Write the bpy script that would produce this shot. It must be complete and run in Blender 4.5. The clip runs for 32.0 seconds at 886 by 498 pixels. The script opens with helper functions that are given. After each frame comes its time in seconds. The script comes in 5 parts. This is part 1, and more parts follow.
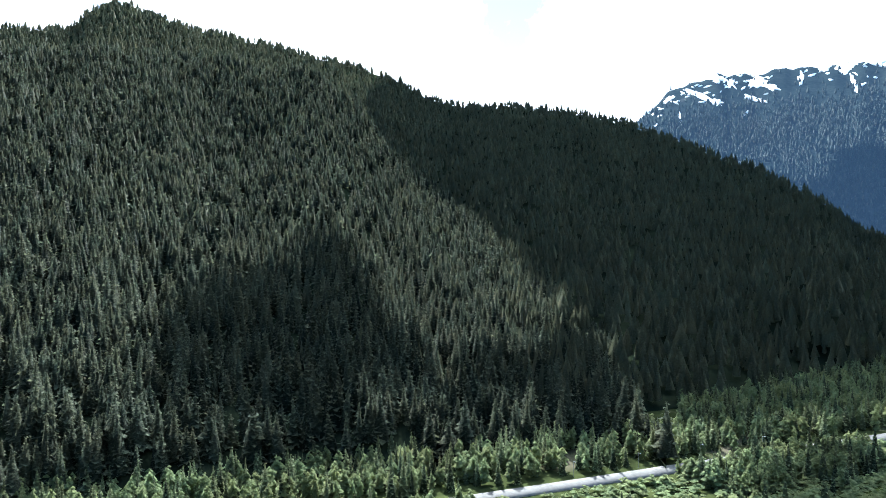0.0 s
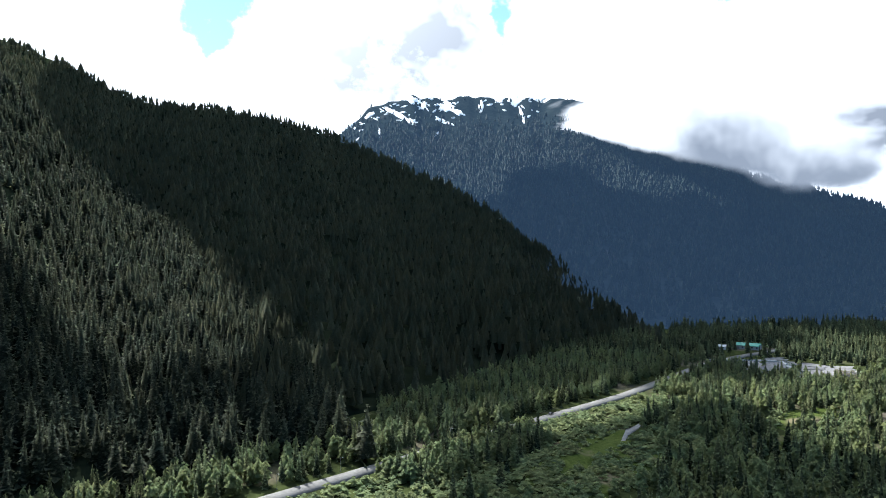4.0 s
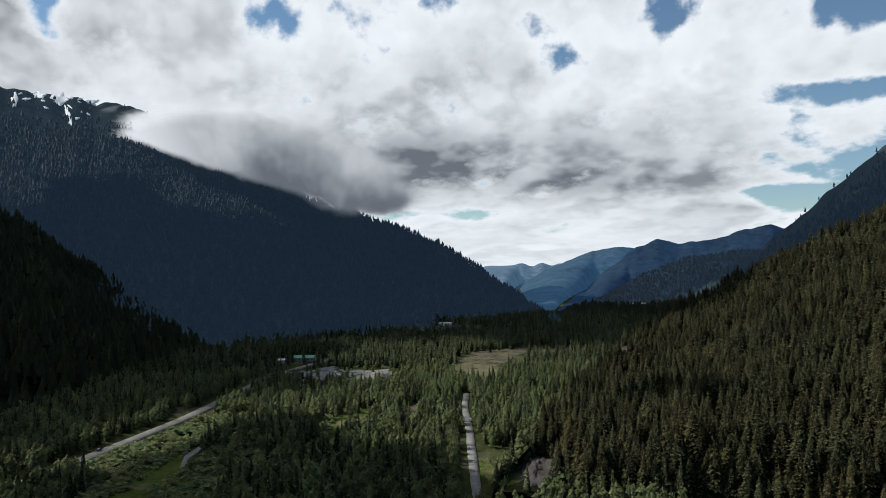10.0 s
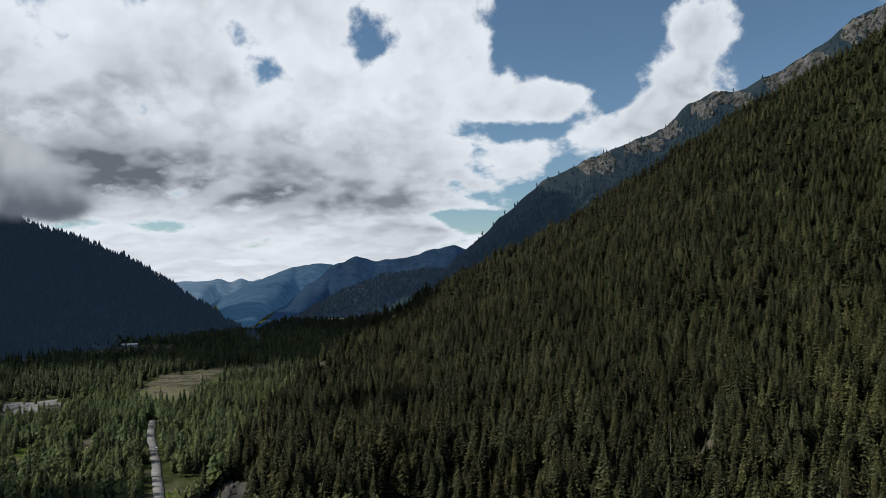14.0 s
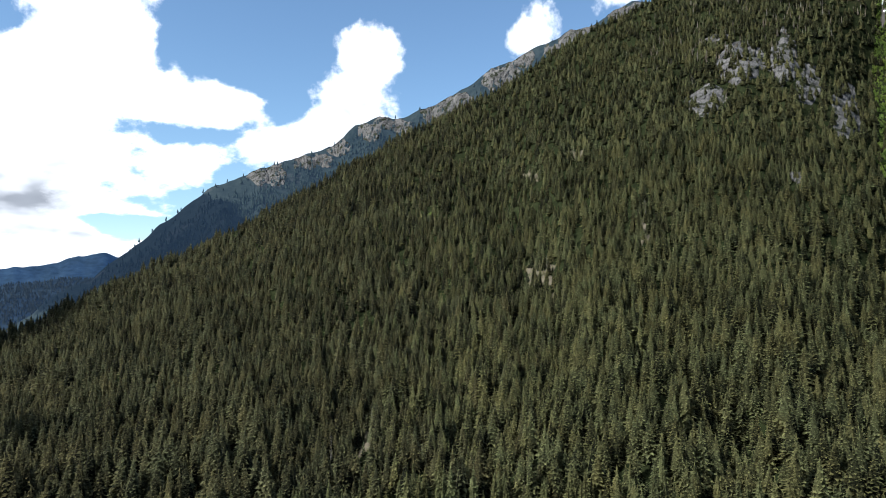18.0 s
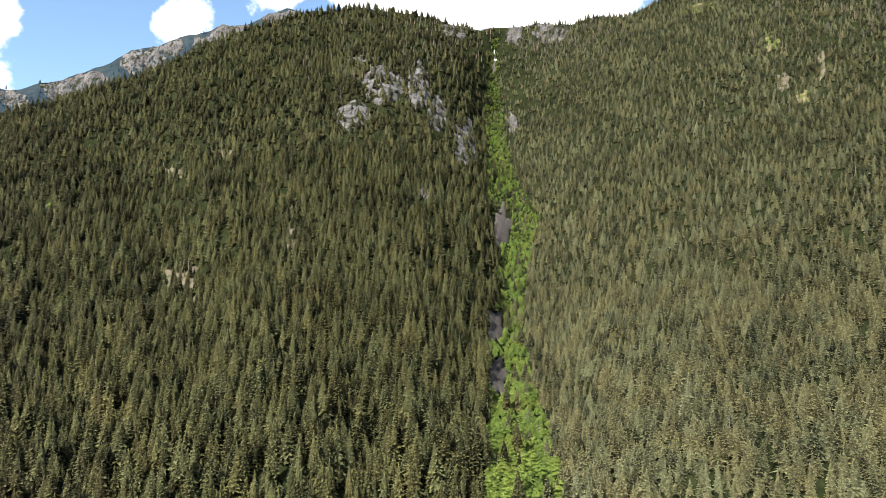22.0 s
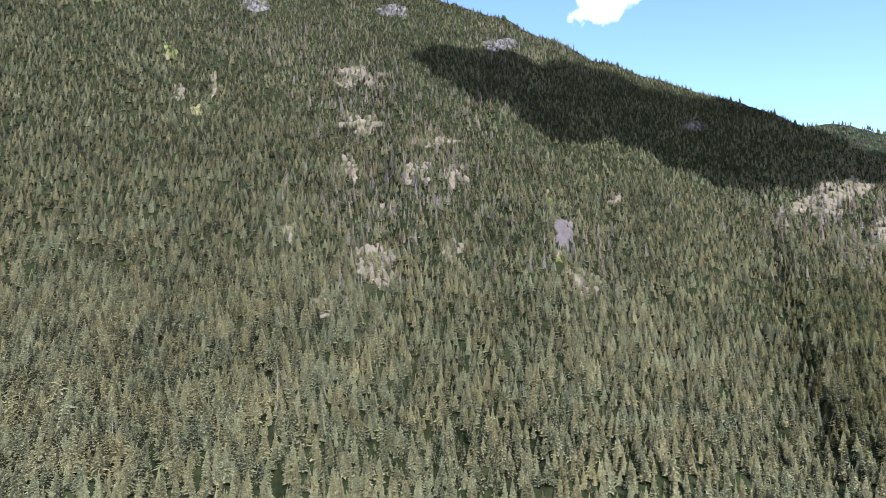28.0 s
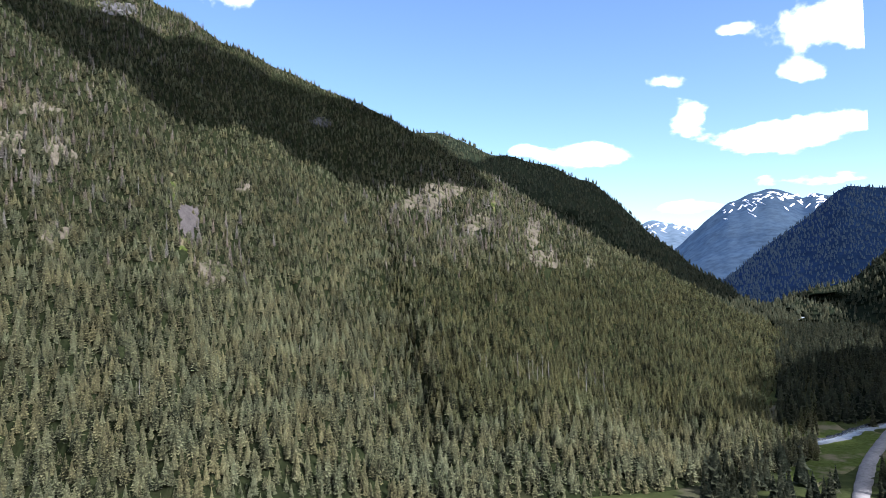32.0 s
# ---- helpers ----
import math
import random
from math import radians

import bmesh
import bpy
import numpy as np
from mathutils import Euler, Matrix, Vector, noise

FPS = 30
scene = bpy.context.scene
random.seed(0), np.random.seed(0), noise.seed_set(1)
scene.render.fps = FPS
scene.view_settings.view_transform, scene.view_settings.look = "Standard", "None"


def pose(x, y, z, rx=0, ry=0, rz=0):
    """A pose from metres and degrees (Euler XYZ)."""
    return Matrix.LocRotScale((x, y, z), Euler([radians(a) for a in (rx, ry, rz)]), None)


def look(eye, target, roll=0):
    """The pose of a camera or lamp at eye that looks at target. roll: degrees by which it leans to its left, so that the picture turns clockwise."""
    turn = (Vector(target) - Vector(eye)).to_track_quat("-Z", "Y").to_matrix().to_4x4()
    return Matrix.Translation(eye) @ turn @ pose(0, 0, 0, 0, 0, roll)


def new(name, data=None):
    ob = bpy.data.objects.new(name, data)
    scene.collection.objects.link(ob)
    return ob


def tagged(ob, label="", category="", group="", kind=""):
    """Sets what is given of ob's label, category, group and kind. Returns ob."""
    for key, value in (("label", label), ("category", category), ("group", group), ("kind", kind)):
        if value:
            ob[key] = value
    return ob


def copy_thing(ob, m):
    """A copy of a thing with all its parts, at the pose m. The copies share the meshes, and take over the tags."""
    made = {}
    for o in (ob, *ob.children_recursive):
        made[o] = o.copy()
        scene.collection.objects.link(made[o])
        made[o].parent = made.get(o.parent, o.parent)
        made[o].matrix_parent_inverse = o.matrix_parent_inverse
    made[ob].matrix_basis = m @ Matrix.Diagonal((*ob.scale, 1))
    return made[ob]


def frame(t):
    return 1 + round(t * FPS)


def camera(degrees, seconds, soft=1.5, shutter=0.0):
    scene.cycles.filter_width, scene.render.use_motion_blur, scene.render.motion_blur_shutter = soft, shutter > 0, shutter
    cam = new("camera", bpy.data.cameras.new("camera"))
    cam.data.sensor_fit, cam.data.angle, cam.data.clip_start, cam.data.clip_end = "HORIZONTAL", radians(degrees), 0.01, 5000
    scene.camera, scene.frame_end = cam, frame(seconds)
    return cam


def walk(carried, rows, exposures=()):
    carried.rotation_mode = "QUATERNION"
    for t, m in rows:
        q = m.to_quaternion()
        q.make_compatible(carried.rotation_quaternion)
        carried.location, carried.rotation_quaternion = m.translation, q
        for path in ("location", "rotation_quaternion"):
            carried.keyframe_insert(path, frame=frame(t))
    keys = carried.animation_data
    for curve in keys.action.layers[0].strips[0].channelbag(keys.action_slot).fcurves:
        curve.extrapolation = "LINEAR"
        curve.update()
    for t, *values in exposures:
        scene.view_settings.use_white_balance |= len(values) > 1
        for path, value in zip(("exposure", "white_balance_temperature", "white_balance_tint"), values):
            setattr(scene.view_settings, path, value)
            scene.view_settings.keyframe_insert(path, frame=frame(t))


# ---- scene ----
cam = camera(65.66, 32.0, soft=0.9)
EYE = (0.0, 0.0, 120.0)
# seconds, heading (clockwise from +Y), pitch and roll in degrees: the drone hovers and turns to its right
ROWS = [
    (0, -70.78, 0.02, -0.75), (0.5, -67.74, 0.12, -0.67), (1, -64.66, 0.21, -0.65), (1.5, -61.54, 0.29, -0.67),
    (2, -58.23, 0.35, -0.71), (2.5, -55.17, 0.39, -0.67), (3, -52.28, 0.43, -0.72), (3.5, -49.41, 0.44, -0.73),
    (5.5, -37.60, 0.63, -0.92), (6, -34.88, 0.74, -0.99), (6.5, -32.08, 0.81, -0.96), (7, -29.25, 0.91, -0.94),
    (7.5, -26.30, 0.99, -0.89), (8, -23.14, 1.11, -0.88), (8.5, -19.94, 1.19, -0.83), (9, -16.93, 1.30, -0.83),
    (9.5, -14.04, 1.38, -0.79), (10, -11.11, 1.50, -0.73), (10.5, -8.06, 1.59, -0.69), (11, -4.84, 1.71, -0.61),
    (11.5, -1.56, 1.84, -0.62), (12, 1.53, 2.00, -0.63), (12.5, 4.22, 2.14, -0.56), (13, 7.21, 2.28, -0.50),
    (13.5, 10.27, 2.43, -0.46), (14, 13.48, 2.58, -0.44), (14.5, 16.86, 2.71, -0.40), (16.5, 29.82, 3.17, -0.31),
    (17, 33.23, 3.23, -0.30), (17.5, 36.96, 3.32, -0.27), (18, 40.70, 3.40, -0.27), (18.5, 44.36, 3.44, -0.33),
    (19, 47.92, 3.49, -0.32), (19.5, 51.35, 3.55, -0.34), (20, 54.91, 3.56, -0.29), (20.5, 58.61, 3.57, -0.31),
    (21, 62.39, 3.57, -0.29), (21.5, 66.10, 3.58, -0.19), (22, 69.65, 3.62, 0.03), (22.5, 73.23, 3.67, 0.07),
    (23, 76.89, 3.72, 0.14), (23.5, 80.75, 3.81, 0.19), (24, 84.78, 3.89, 0.16), (24.5, 88.97, 3.97, 0.13),
    (25, 93.01, 4.01, 0.05), (25.5, 97.00, 4.01, -0.00), (27.5, 113.39, 3.64, -0.57), (28, 117.57, 3.46, -0.77),
    (28.5, 121.59, 3.28, -0.87), (29, 125.46, 3.12, -1.03), (29.5, 129.21, 2.95, -1.10), (30, 132.95, 2.74, -1.16),
    (30.5, 136.74, 2.57, -1.18), (31, 140.53, 2.39, -1.24), (31.5, 144.25, 2.20, -1.22), (32, 147.91, 2.02, -1.19)]


def facing(heading, pitch, roll):
    h, p = radians(heading), radians(pitch)
    way = Vector((math.sin(h) * math.cos(p), math.cos(h) * math.cos(p), math.sin(p)))
    return look(EYE, Vector(EYE) + way * 100, roll)


walk(cam, [(t, facing(h, p, r)) for t, h, p, r in ROWS],
     exposures=[(0, 2.04, 5350, 6), (2, 1.92, 5350, 6), (4, 1.32, 5650, 8), (6, 0.67, 5950, 8), (9, -0.01, 6100, 8), (13, -0.28, 6100, 8), (14.5, -0.28, 6000, 9), (16.5, 0.37, 5850, 9), (19, 0.94, 5950, 11), (21, 1.24, 6450, 13), (23, 1.59, 6150, 16), (25, 1.8, 5450, 25), (28, 1.6, 5450, 25), (30, 1.44, 5500, 23), (32, 1.14, 5550, 21)])

# ---- world, sun ----
SUN_AZ, SUN_EL = -79.0, 42.0


def towards(az, el):
    a, e = radians(az), radians(el)
    return Vector((math.sin(a) * math.cos(e), math.cos(a) * math.cos(e), math.sin(e)))


SUN = towards(SUN_AZ, SUN_EL)
sun = new("sun", bpy.data.lights.new("sun", "SUN"))
sun.data.energy, sun.data.angle, sun.data.color = 5.0, radians(0.53), (1.0, 0.94, 0.85)
sun.matrix_world = look(SUN * 3000, (0, 0, 0))


class Nodes:
    """Short hand for building a node tree."""

    def __init__(self, tree, fresh=True):
        self.tree = tree
        if fresh:
            tree.nodes.clear()

    def add(self, kind, ins=(), **props):
        n = self.tree.nodes.new(kind)
        for k, v in props.items():
            setattr(n, k, v)
        for k, v in (ins.items() if isinstance(ins, dict) else enumerate(ins)):
            if v is None:
                continue
            if isinstance(v, bpy.types.NodeSocket):
                self.tree.links.new(v, n.inputs[k])
            else:
                n.inputs[k].default_value = v
        return n

    def math(self, op, a, b=None, c=None):
        return self.add("ShaderNodeMath", (a, b, c), operation=op).outputs[0]

    def vec(self, op, a, b=None):
        n = self.add("ShaderNodeVectorMath", (a, b), operation=op)
        return n.outputs["Value" if op in ("DOT_PRODUCT", "LENGTH") else "Vector"]

    def noise(self, at, scale, detail=4, rough=0.5):
        return self.add("ShaderNodeTexNoise", {"Vector": at, "Scale": scale, "Detail": detail, "Roughness": rough}).outputs["Fac"]

    def span(self, v, a, b, c=0.0, d=1.0, soft=False):
        n = self.add("ShaderNodeMapRange", {0: v, 1: a, 2: b, 3: c, 4: d}, interpolation_type="SMOOTHSTEP" if soft else "LINEAR")
        return n.outputs[0]

    def mix(self, f, a, b, blend_type="MIX"):
        n = self.add("ShaderNodeMix", {0: f, 6: a, 7: b}, data_type="RGBA", blend_type=blend_type)
        return n.outputs[2]


world = bpy.data.worlds.new("sky")
scene.world = world
world.use_nodes = True
w = Nodes(world.node_tree)
sky = w.add("ShaderNodeTexSky", sky_type="NISHITA", sun_disc=False, sun_elevation=radians(SUN_EL), sun_rotation=radians(SUN_AZ), altitude=400, air_density=1.0, dust_density=0.1, ozone_density=1.0)
ray = w.add("ShaderNodeTexCoord").outputs["Generated"]
sep = w.add("ShaderNodeSeparateXYZ", (ray,))
# heading and elevation of the view, in degrees
az = w.math("MULTIPLY", w.math("ARCTAN2", sep.outputs[0], sep.outputs[1]), 180 / math.pi)
el = w.math("MULTIPLY", w.math("ARCSINE", sep.outputs[2]), 180 / math.pi)
rise = w.math("MULTIPLY", w.math("LOGARITHM", w.math("ADD", w.math("DIVIDE", w.math("MAXIMUM", el, -2.0), 5.0), 1.0), math.e), 2.5)
flat = w.add("ShaderNodeCombineXYZ", (w.math("DIVIDE", az, 10.0), rise, w.math("MULTIPLY", w.math("COSINE", w.math("DIVIDE", az, 57.3)), 2.0))).outputs[0]


def heap(at, fine):
    return w.math("ADD", w.math("MULTIPLY", w.noise(at, 0.9, 2, 0.5), 0.35), w.math("MULTIPLY", w.noise(at, 2.4, fine, 0.55), 0.65))


def patches(spots, gain=1.0):
    """Sum of soft oval patches of the sky: heading, elevation, half width, half height, strength."""
    total = None
    for a, e, wa, we, k in spots:
        qa = w.math("MULTIPLY", w.math("SUBTRACT", az, a), 1 / wa)
        qe = w.math("MULTIPLY", w.math("SUBTRACT", el, e), 1 / we)
        q = w.math("MULTIPLY_ADD", qa, qa, w.math("MULTIPLY", qe, qe))
        g = w.math("MULTIPLY", w.math("EXPONENT", w.math("MULTIPLY", q, -1.0)), k * gain)
        total = g if total is None else w.math("ADD", total, g)
    return total


# openings in the bank of cloud that lies down the valley
GAPS = [(-65, 20, 5.0, 4.5, 0.5), (-101, 19, 4, 3, 0.4), (-41.4, 19, 1.4, 3.0, 0.32), (-12, 21.5, 3.2, 1.6, 0.36), (-0.5, 16.8, 3.0, 1.7, 0.34), (8, 19.5, 2.2, 2.0, 0.3),
        (22.5, 20, 4.2, 3.4, 0.5), (19.5, 12.3, 5.0, 1.0, 0.34), (27.5, 15.5, 2.2, 3.2, 0.4), (-8.5, 4.3, 5.0, 0.7, 0.42), (15.5, 5.2, 3.0, 0.6, 0.3), (41, 19, 3.4, 5.0, 0.45), (25, 19, 4.0, 2.5, 0.3)]
# single heaps in the open sky
HEAPS = [(22.8, 15.2, 5.0, 2.2, 0.30), (34.5, 19.5, 4.4, 2.6, 0.42), (33, 14.5, 4.8, 3.6, 0.55), (29, 12.0, 4.5, 2.0, 0.5), (48, 20, 3.6, 3.0, 0.42), (56, 24.5, 7, 2.2, 0.42), (77, 24.5, 14, 4.5, 0.8), (131.5, 22.5, 5.5, 2.6, 0.44), (140, 19.6, 0.9, 0.5, 0.42), (142, 15.2, 1.8, 0.9, 0.36), (160.5, 9.2, 4.2, 1.25, 0.5)]
HEAPS_UP = [(168, 12.2, 2.2, 2.0, 0.48), (166.3, 14.6, 2.2, 0.8, 0.38), (172.6, 9.6, 3.2, 1.6, 0.52), (177.8, 10.2, 3.2, 1.6, 0.5), (178, 18.2, 4.5, 3.2, 0.46), (176, 14.0, 2.0, 1.0, 0.4), (171, 17.8, 1.5, 0.6, 0.4), (176.5, 6.2, 4.0, 0.9, 0.46), (168.0, 4.9, 3.6, 0.8, 0.42), (155.0, 10.0, 1.8, 0.6, 0.36)]
# where the heaps are thick and their undersides lie in shade
SHADED = [(-51, 14.5, 8, 4, 0.85), (-46, 19, 7, 3, 0.6), (-80, 20, 14, 4, 0.3), (-32, 17, 8, 3, 0.25), (-18, 9.0, 10, 2.8, 0.7), (-4, 7.4, 12, 2.3, 0.46), (9, 6.4, 8, 1.5, 0.42), (1, 10.5, 10, 1.9, 0.28), (-14, 13.5, 8, 2.2, 0.3), (18, 7.8, 6, 1.3, 0.3), (12, 4.2, 9, 0.5, 0.3), (-6, 16, 7, 1.6, 0.2), (38, 16, 16, 9, 0.25), (132, 22, 9, 6, 0.3), (168, 11, 22, 12, 0.32)]
lump, soft = heap(flat, 8), heap(flat, 2.6)
soft2 = heap(w.vec("ADD", flat, (-0.09, 0.17, 0.0)), 2.6)
down = w.span(w.math("ABSOLUTE", w.math("SUBTRACT", az, -50.0)), 62.0, 82.0, 0.53, -0.52)
dense = w.math("SUBTRACT", w.math("ADD", w.math("ADD", down, patches(HEAPS, 1.9)), patches(HEAPS_UP, 1.9)), patches(GAPS, 1.55))
dense = w.math("MAXIMUM", dense, w.span(w.math("ABSOLUTE", w.math("SUBTRACT", el, 2.2)), 0.6, 2.0, w.span(az, 34.0, 60.0, 0.30, -0.6), -0.6))
depth = w.math("ADD", dense, w.math("MULTIPLY", w.math("SUBTRACT", lump, 0.5), 2.7))
cover = w.span(depth, -0.03, 0.24, soft=True)
thick = w.span(w.math("ADD", dense, w.math("MULTIPLY", w.math("SUBTRACT", soft, 0.5), 2.4)), 0.05, 0.8)
relief = w.span(w.math("SUBTRACT", soft2, soft), -0.06, 0.075)
broad = w.span(w.math("SUBTRACT", w.noise(w.vec("ADD", flat, (-0.16, 0.34, 0.0)), 1.3, 3.0, 0.5), w.noise(flat, 1.3, 3.0, 0.5)), -0.16, 0.16)
shade = w.math("MULTIPLY", patches(SHADED), w.span(w.math("SUBTRACT", soft2, soft), -0.12, 0.10, 0.72, 1.2))
glow = w.math("POWER", w.math("MAXIMUM", w.vec("DOT_PRODUCT", ray, tuple(SUN)), 0.0), 9.0)
grey = w.math("ADD", w.math("MULTIPLY", w.math("MULTIPLY", thick, broad), 0.24), w.math("MULTIPLY", relief, 0.20))
grey = w.math("MINIMUM", w.math("MULTIPLY", w.math("ADD", grey, shade), w.span(depth, 0.05, 0.5)), 1.0)
tone = w.mix(grey, (1.0, 1.005, 1.01, 1), (0.17, 0.182, 0.205, 1))
tone = w.mix(w.math("MULTIPLY", glow, 0.9), tone, (1.45, 1.42, 1.37, 1))
clear = w.add("ShaderNodeBackground", (w.mix(1.0, sky.outputs[0], (0.95, 1.02, 1.0, 1), blend_type="MULTIPLY"), 0.096))
cloud = w.add("ShaderNodeBackground", (tone, 1.0))
w.add("ShaderNodeOutputWorld", (w.add("ShaderNodeMixShader", (cover, clear.outputs[0], cloud.outputs[0])).outputs[0],))

# ---- materials ----


def material(name, dark, light, scale, rough=0.85, bump=0.4, detail=6, spot=None, spot_scale=0.02, tint="", spot_edge=(0.52, 0.62), gloss=0.0):
    """Two tones mixed by a fine and a coarse noise in world metres, a third tone in patches, and relief."""
    m = bpy.data.materials.new(name)
    m.use_nodes = True
    n = Nodes(m.node_tree)
    at = n.add("ShaderNodeNewGeometry").outputs["Position"]
    a = n.noise(at, scale, detail, 0.6)
    b = n.noise(at, scale * 0.13, 3, 0.5)
    f = n.span(n.math("ADD", n.math("MULTIPLY", a, 0.6), n.math("MULTIPLY", b, 0.4)), 0.36, 0.64)
    if tint == "object":
        f = n.math("ADD", n.math("MULTIPLY", f, 0.4), n.math("MULTIPLY", n.add("ShaderNodeObjectInfo").outputs["Random"], 0.6))
    elif tint:
        f = n.math("ADD", n.math("MULTIPLY", f, 0.4), n.math("MULTIPLY", n.add("ShaderNodeAttribute", attribute_name=tint).outputs["Fac"], 0.6))
    col = n.mix(f, (*dark, 1), (*light, 1))
    if spot:
        col = n.mix(n.span(n.noise(at, spot_scale, 5, 0.6), *spot_edge), col, (*spot, 1))
    ins = {"Base Color": col, "Roughness": rough}
    if bump:
        ins["Normal"] = n.add("ShaderNodeBump", {"Strength": bump, "Distance": 1.5 / max(scale, 0.2) * 0.3, "Height": a}).outputs[0]
    b = n.add("ShaderNodeBsdfPrincipled", ins)
    b.inputs["Specular IOR Level"].default_value = gloss
    n.add("ShaderNodeOutputMaterial", (b.outputs[0],))
    return m


FLOOR_M = material("valley_floor", (0.0217, 0.0279, 0.01116), (0.0527, 0.062, 0.0217), 0.12, spot=(0.1054, 0.093, 0.062), spot_scale=0.012)
# near-black: the shade in gaps between the trees is put into this colour
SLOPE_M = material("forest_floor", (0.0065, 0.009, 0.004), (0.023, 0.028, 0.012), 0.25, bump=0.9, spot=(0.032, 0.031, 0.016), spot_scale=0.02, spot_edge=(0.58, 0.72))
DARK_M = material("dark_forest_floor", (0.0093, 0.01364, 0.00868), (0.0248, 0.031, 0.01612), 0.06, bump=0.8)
FAR_M = material("distant_forest", (0.009, 0.014, 0.013), (0.024, 0.031, 0.028), 0.05, bump=1.0, spot=(0.05, 0.05, 0.046), spot_scale=0.006, spot_edge=(0.62, 0.74))
ROCK_M = material("grey_rock", (0.028, 0.028, 0.028), (0.142, 0.138, 0.132), 0.25, bump=1.0, detail=9, spot=(0.022, 0.025, 0.016), spot_scale=0.05, spot_edge=(0.52, 0.60))
SCREE_M = material("scree", (0.05376, 0.04872, 0.04368), (0.1008, 0.09072, 0.08232), 0.6, bump=0.8)
TAN_M = material("dry_slope", (0.06057, 0.053, 0.03533), (0.1362, 0.1212, 0.08835), 0.35, bump=0.7, spot=(0.04542, 0.05047, 0.02019), spot_scale=0.06)
GRASS_M = material("grass", (0.036, 0.052, 0.011), (0.08, 0.097, 0.027), 0.4, bump=0.5, spot=(0.1364, 0.1178, 0.0682), spot_scale=0.03)
FIELD_M = material("logged_field", (0.075, 0.072, 0.04), (0.16, 0.145, 0.088), 0.15, bump=0.8, spot=(0.07, 0.1, 0.025), spot_scale=0.03)
GRAVEL_M = material("gravel", (0.1451, 0.1394, 0.1312), (0.2567, 0.2455, 0.2287), 0.5, bump=0.4)
ASPHALT_M = material("asphalt", (0.124, 0.1178, 0.1085), (0.186, 0.1798, 0.1643), 0.5, bump=0.1)


def needles(name, dark, light, grain=0.6, thin=0.08):
    """Foliage: noise paints sprays and the shade in the gaps between them, a tone for each tree, and some light that
    comes through.
    """
    m = bpy.data.materials.new(name)
    m.use_nodes = True
    n = Nodes(m.node_tree)
    geo = n.add("ShaderNodeNewGeometry")
    at = geo.outputs["Position"]
    # painted sprays and the shade under them lie in shelves, wider than they are high
    shelf = n.vec("MULTIPLY", at, (1.0, 1.0, 1.9))
    a = n.span(n.noise(shelf, grain, 3, 0.6), 0.36, 0.62)
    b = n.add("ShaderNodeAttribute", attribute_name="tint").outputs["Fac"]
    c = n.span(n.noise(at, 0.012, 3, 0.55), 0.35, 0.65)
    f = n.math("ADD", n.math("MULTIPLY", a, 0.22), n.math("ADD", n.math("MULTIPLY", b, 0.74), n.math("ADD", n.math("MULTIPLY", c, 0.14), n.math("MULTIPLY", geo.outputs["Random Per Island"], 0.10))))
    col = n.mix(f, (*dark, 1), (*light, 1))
    # some stands are yellower, some bluer
    hue = n.span(n.noise(at, 0.045, 2, 0.5), 0.36, 0.64)
    col = n.mix(hue, n.mix(1.0, col, (0.94, 1.02, 1.06, 1), blend_type="MULTIPLY"), n.mix(1.0, col, (1.06, 1.0, 0.92, 1), blend_type="MULTIPLY"))
    bump = n.add("ShaderNodeBump", {"Strength": 1.0, "Distance": 1.2, "Height": a}).outputs[0]
    body = n.add("ShaderNodeBsdfPrincipled", {"Base Color": col, "Roughness": 0.7, "Normal": bump})
    body.inputs["Specular IOR Level"].default_value = 0.05
    through_light = n.add("ShaderNodeBsdfTranslucent", {0: col})
    n.add("ShaderNodeOutputMaterial", (n.add("ShaderNodeMixShader", (thin, body.outputs[0], through_light.outputs[0])).outputs[0],))
    return m


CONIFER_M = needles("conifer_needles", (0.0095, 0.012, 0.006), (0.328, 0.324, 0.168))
# cloud shade on the hillside's near end, put into darker, browner needles
SHADY_M = needles("cloud_shaded_needles", (0.0048, 0.0057, 0.0029), (0.168, 0.162, 0.076))
# taller trees, partly darker themselves; shade left of the gully is added in colour
DARKENED_M = needles("darkened_conifer_needles", (0.0045, 0.0058, 0.0027), (0.216, 0.216, 0.092))
# for hills in shade: much of that darkness is put into the needle colour
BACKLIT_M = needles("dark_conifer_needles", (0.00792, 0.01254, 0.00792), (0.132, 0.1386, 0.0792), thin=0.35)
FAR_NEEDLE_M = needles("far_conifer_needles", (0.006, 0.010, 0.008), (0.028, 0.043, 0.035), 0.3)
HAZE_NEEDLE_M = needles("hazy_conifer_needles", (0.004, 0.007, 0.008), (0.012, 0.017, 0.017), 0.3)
DEAD_M = needles("dead_conifer_twigs", (0.06, 0.052, 0.04), (0.36, 0.32, 0.26))
# valley foliage lightened: part of the sun on it is put into the colour
ALDER_M = needles("alder_leaves", (0.022, 0.033, 0.016), (0.29, 0.335, 0.14), thin=0.35)
VALLEY_M = needles("valley_conifer_needles", (0.022, 0.032, 0.017), (0.36, 0.40, 0.195), thin=0.36)
# lighter copy of the dark needles: backlight on the spur put into colour
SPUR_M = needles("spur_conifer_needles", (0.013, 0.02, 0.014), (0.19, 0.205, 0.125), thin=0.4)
SHRUB_M = needles("shrub_leaves", (0.03, 0.055, 0.010), (0.25, 0.34, 0.075), thin=0.3)
BARK_M = material("bark", (0.07, 0.055, 0.04), (0.16, 0.13, 0.10), 1.5, bump=0.6)
SNAG_M = material("dead_wood", (0.132, 0.126, 0.114), (0.252, 0.24, 0.222), 1.0, bump=0.3)
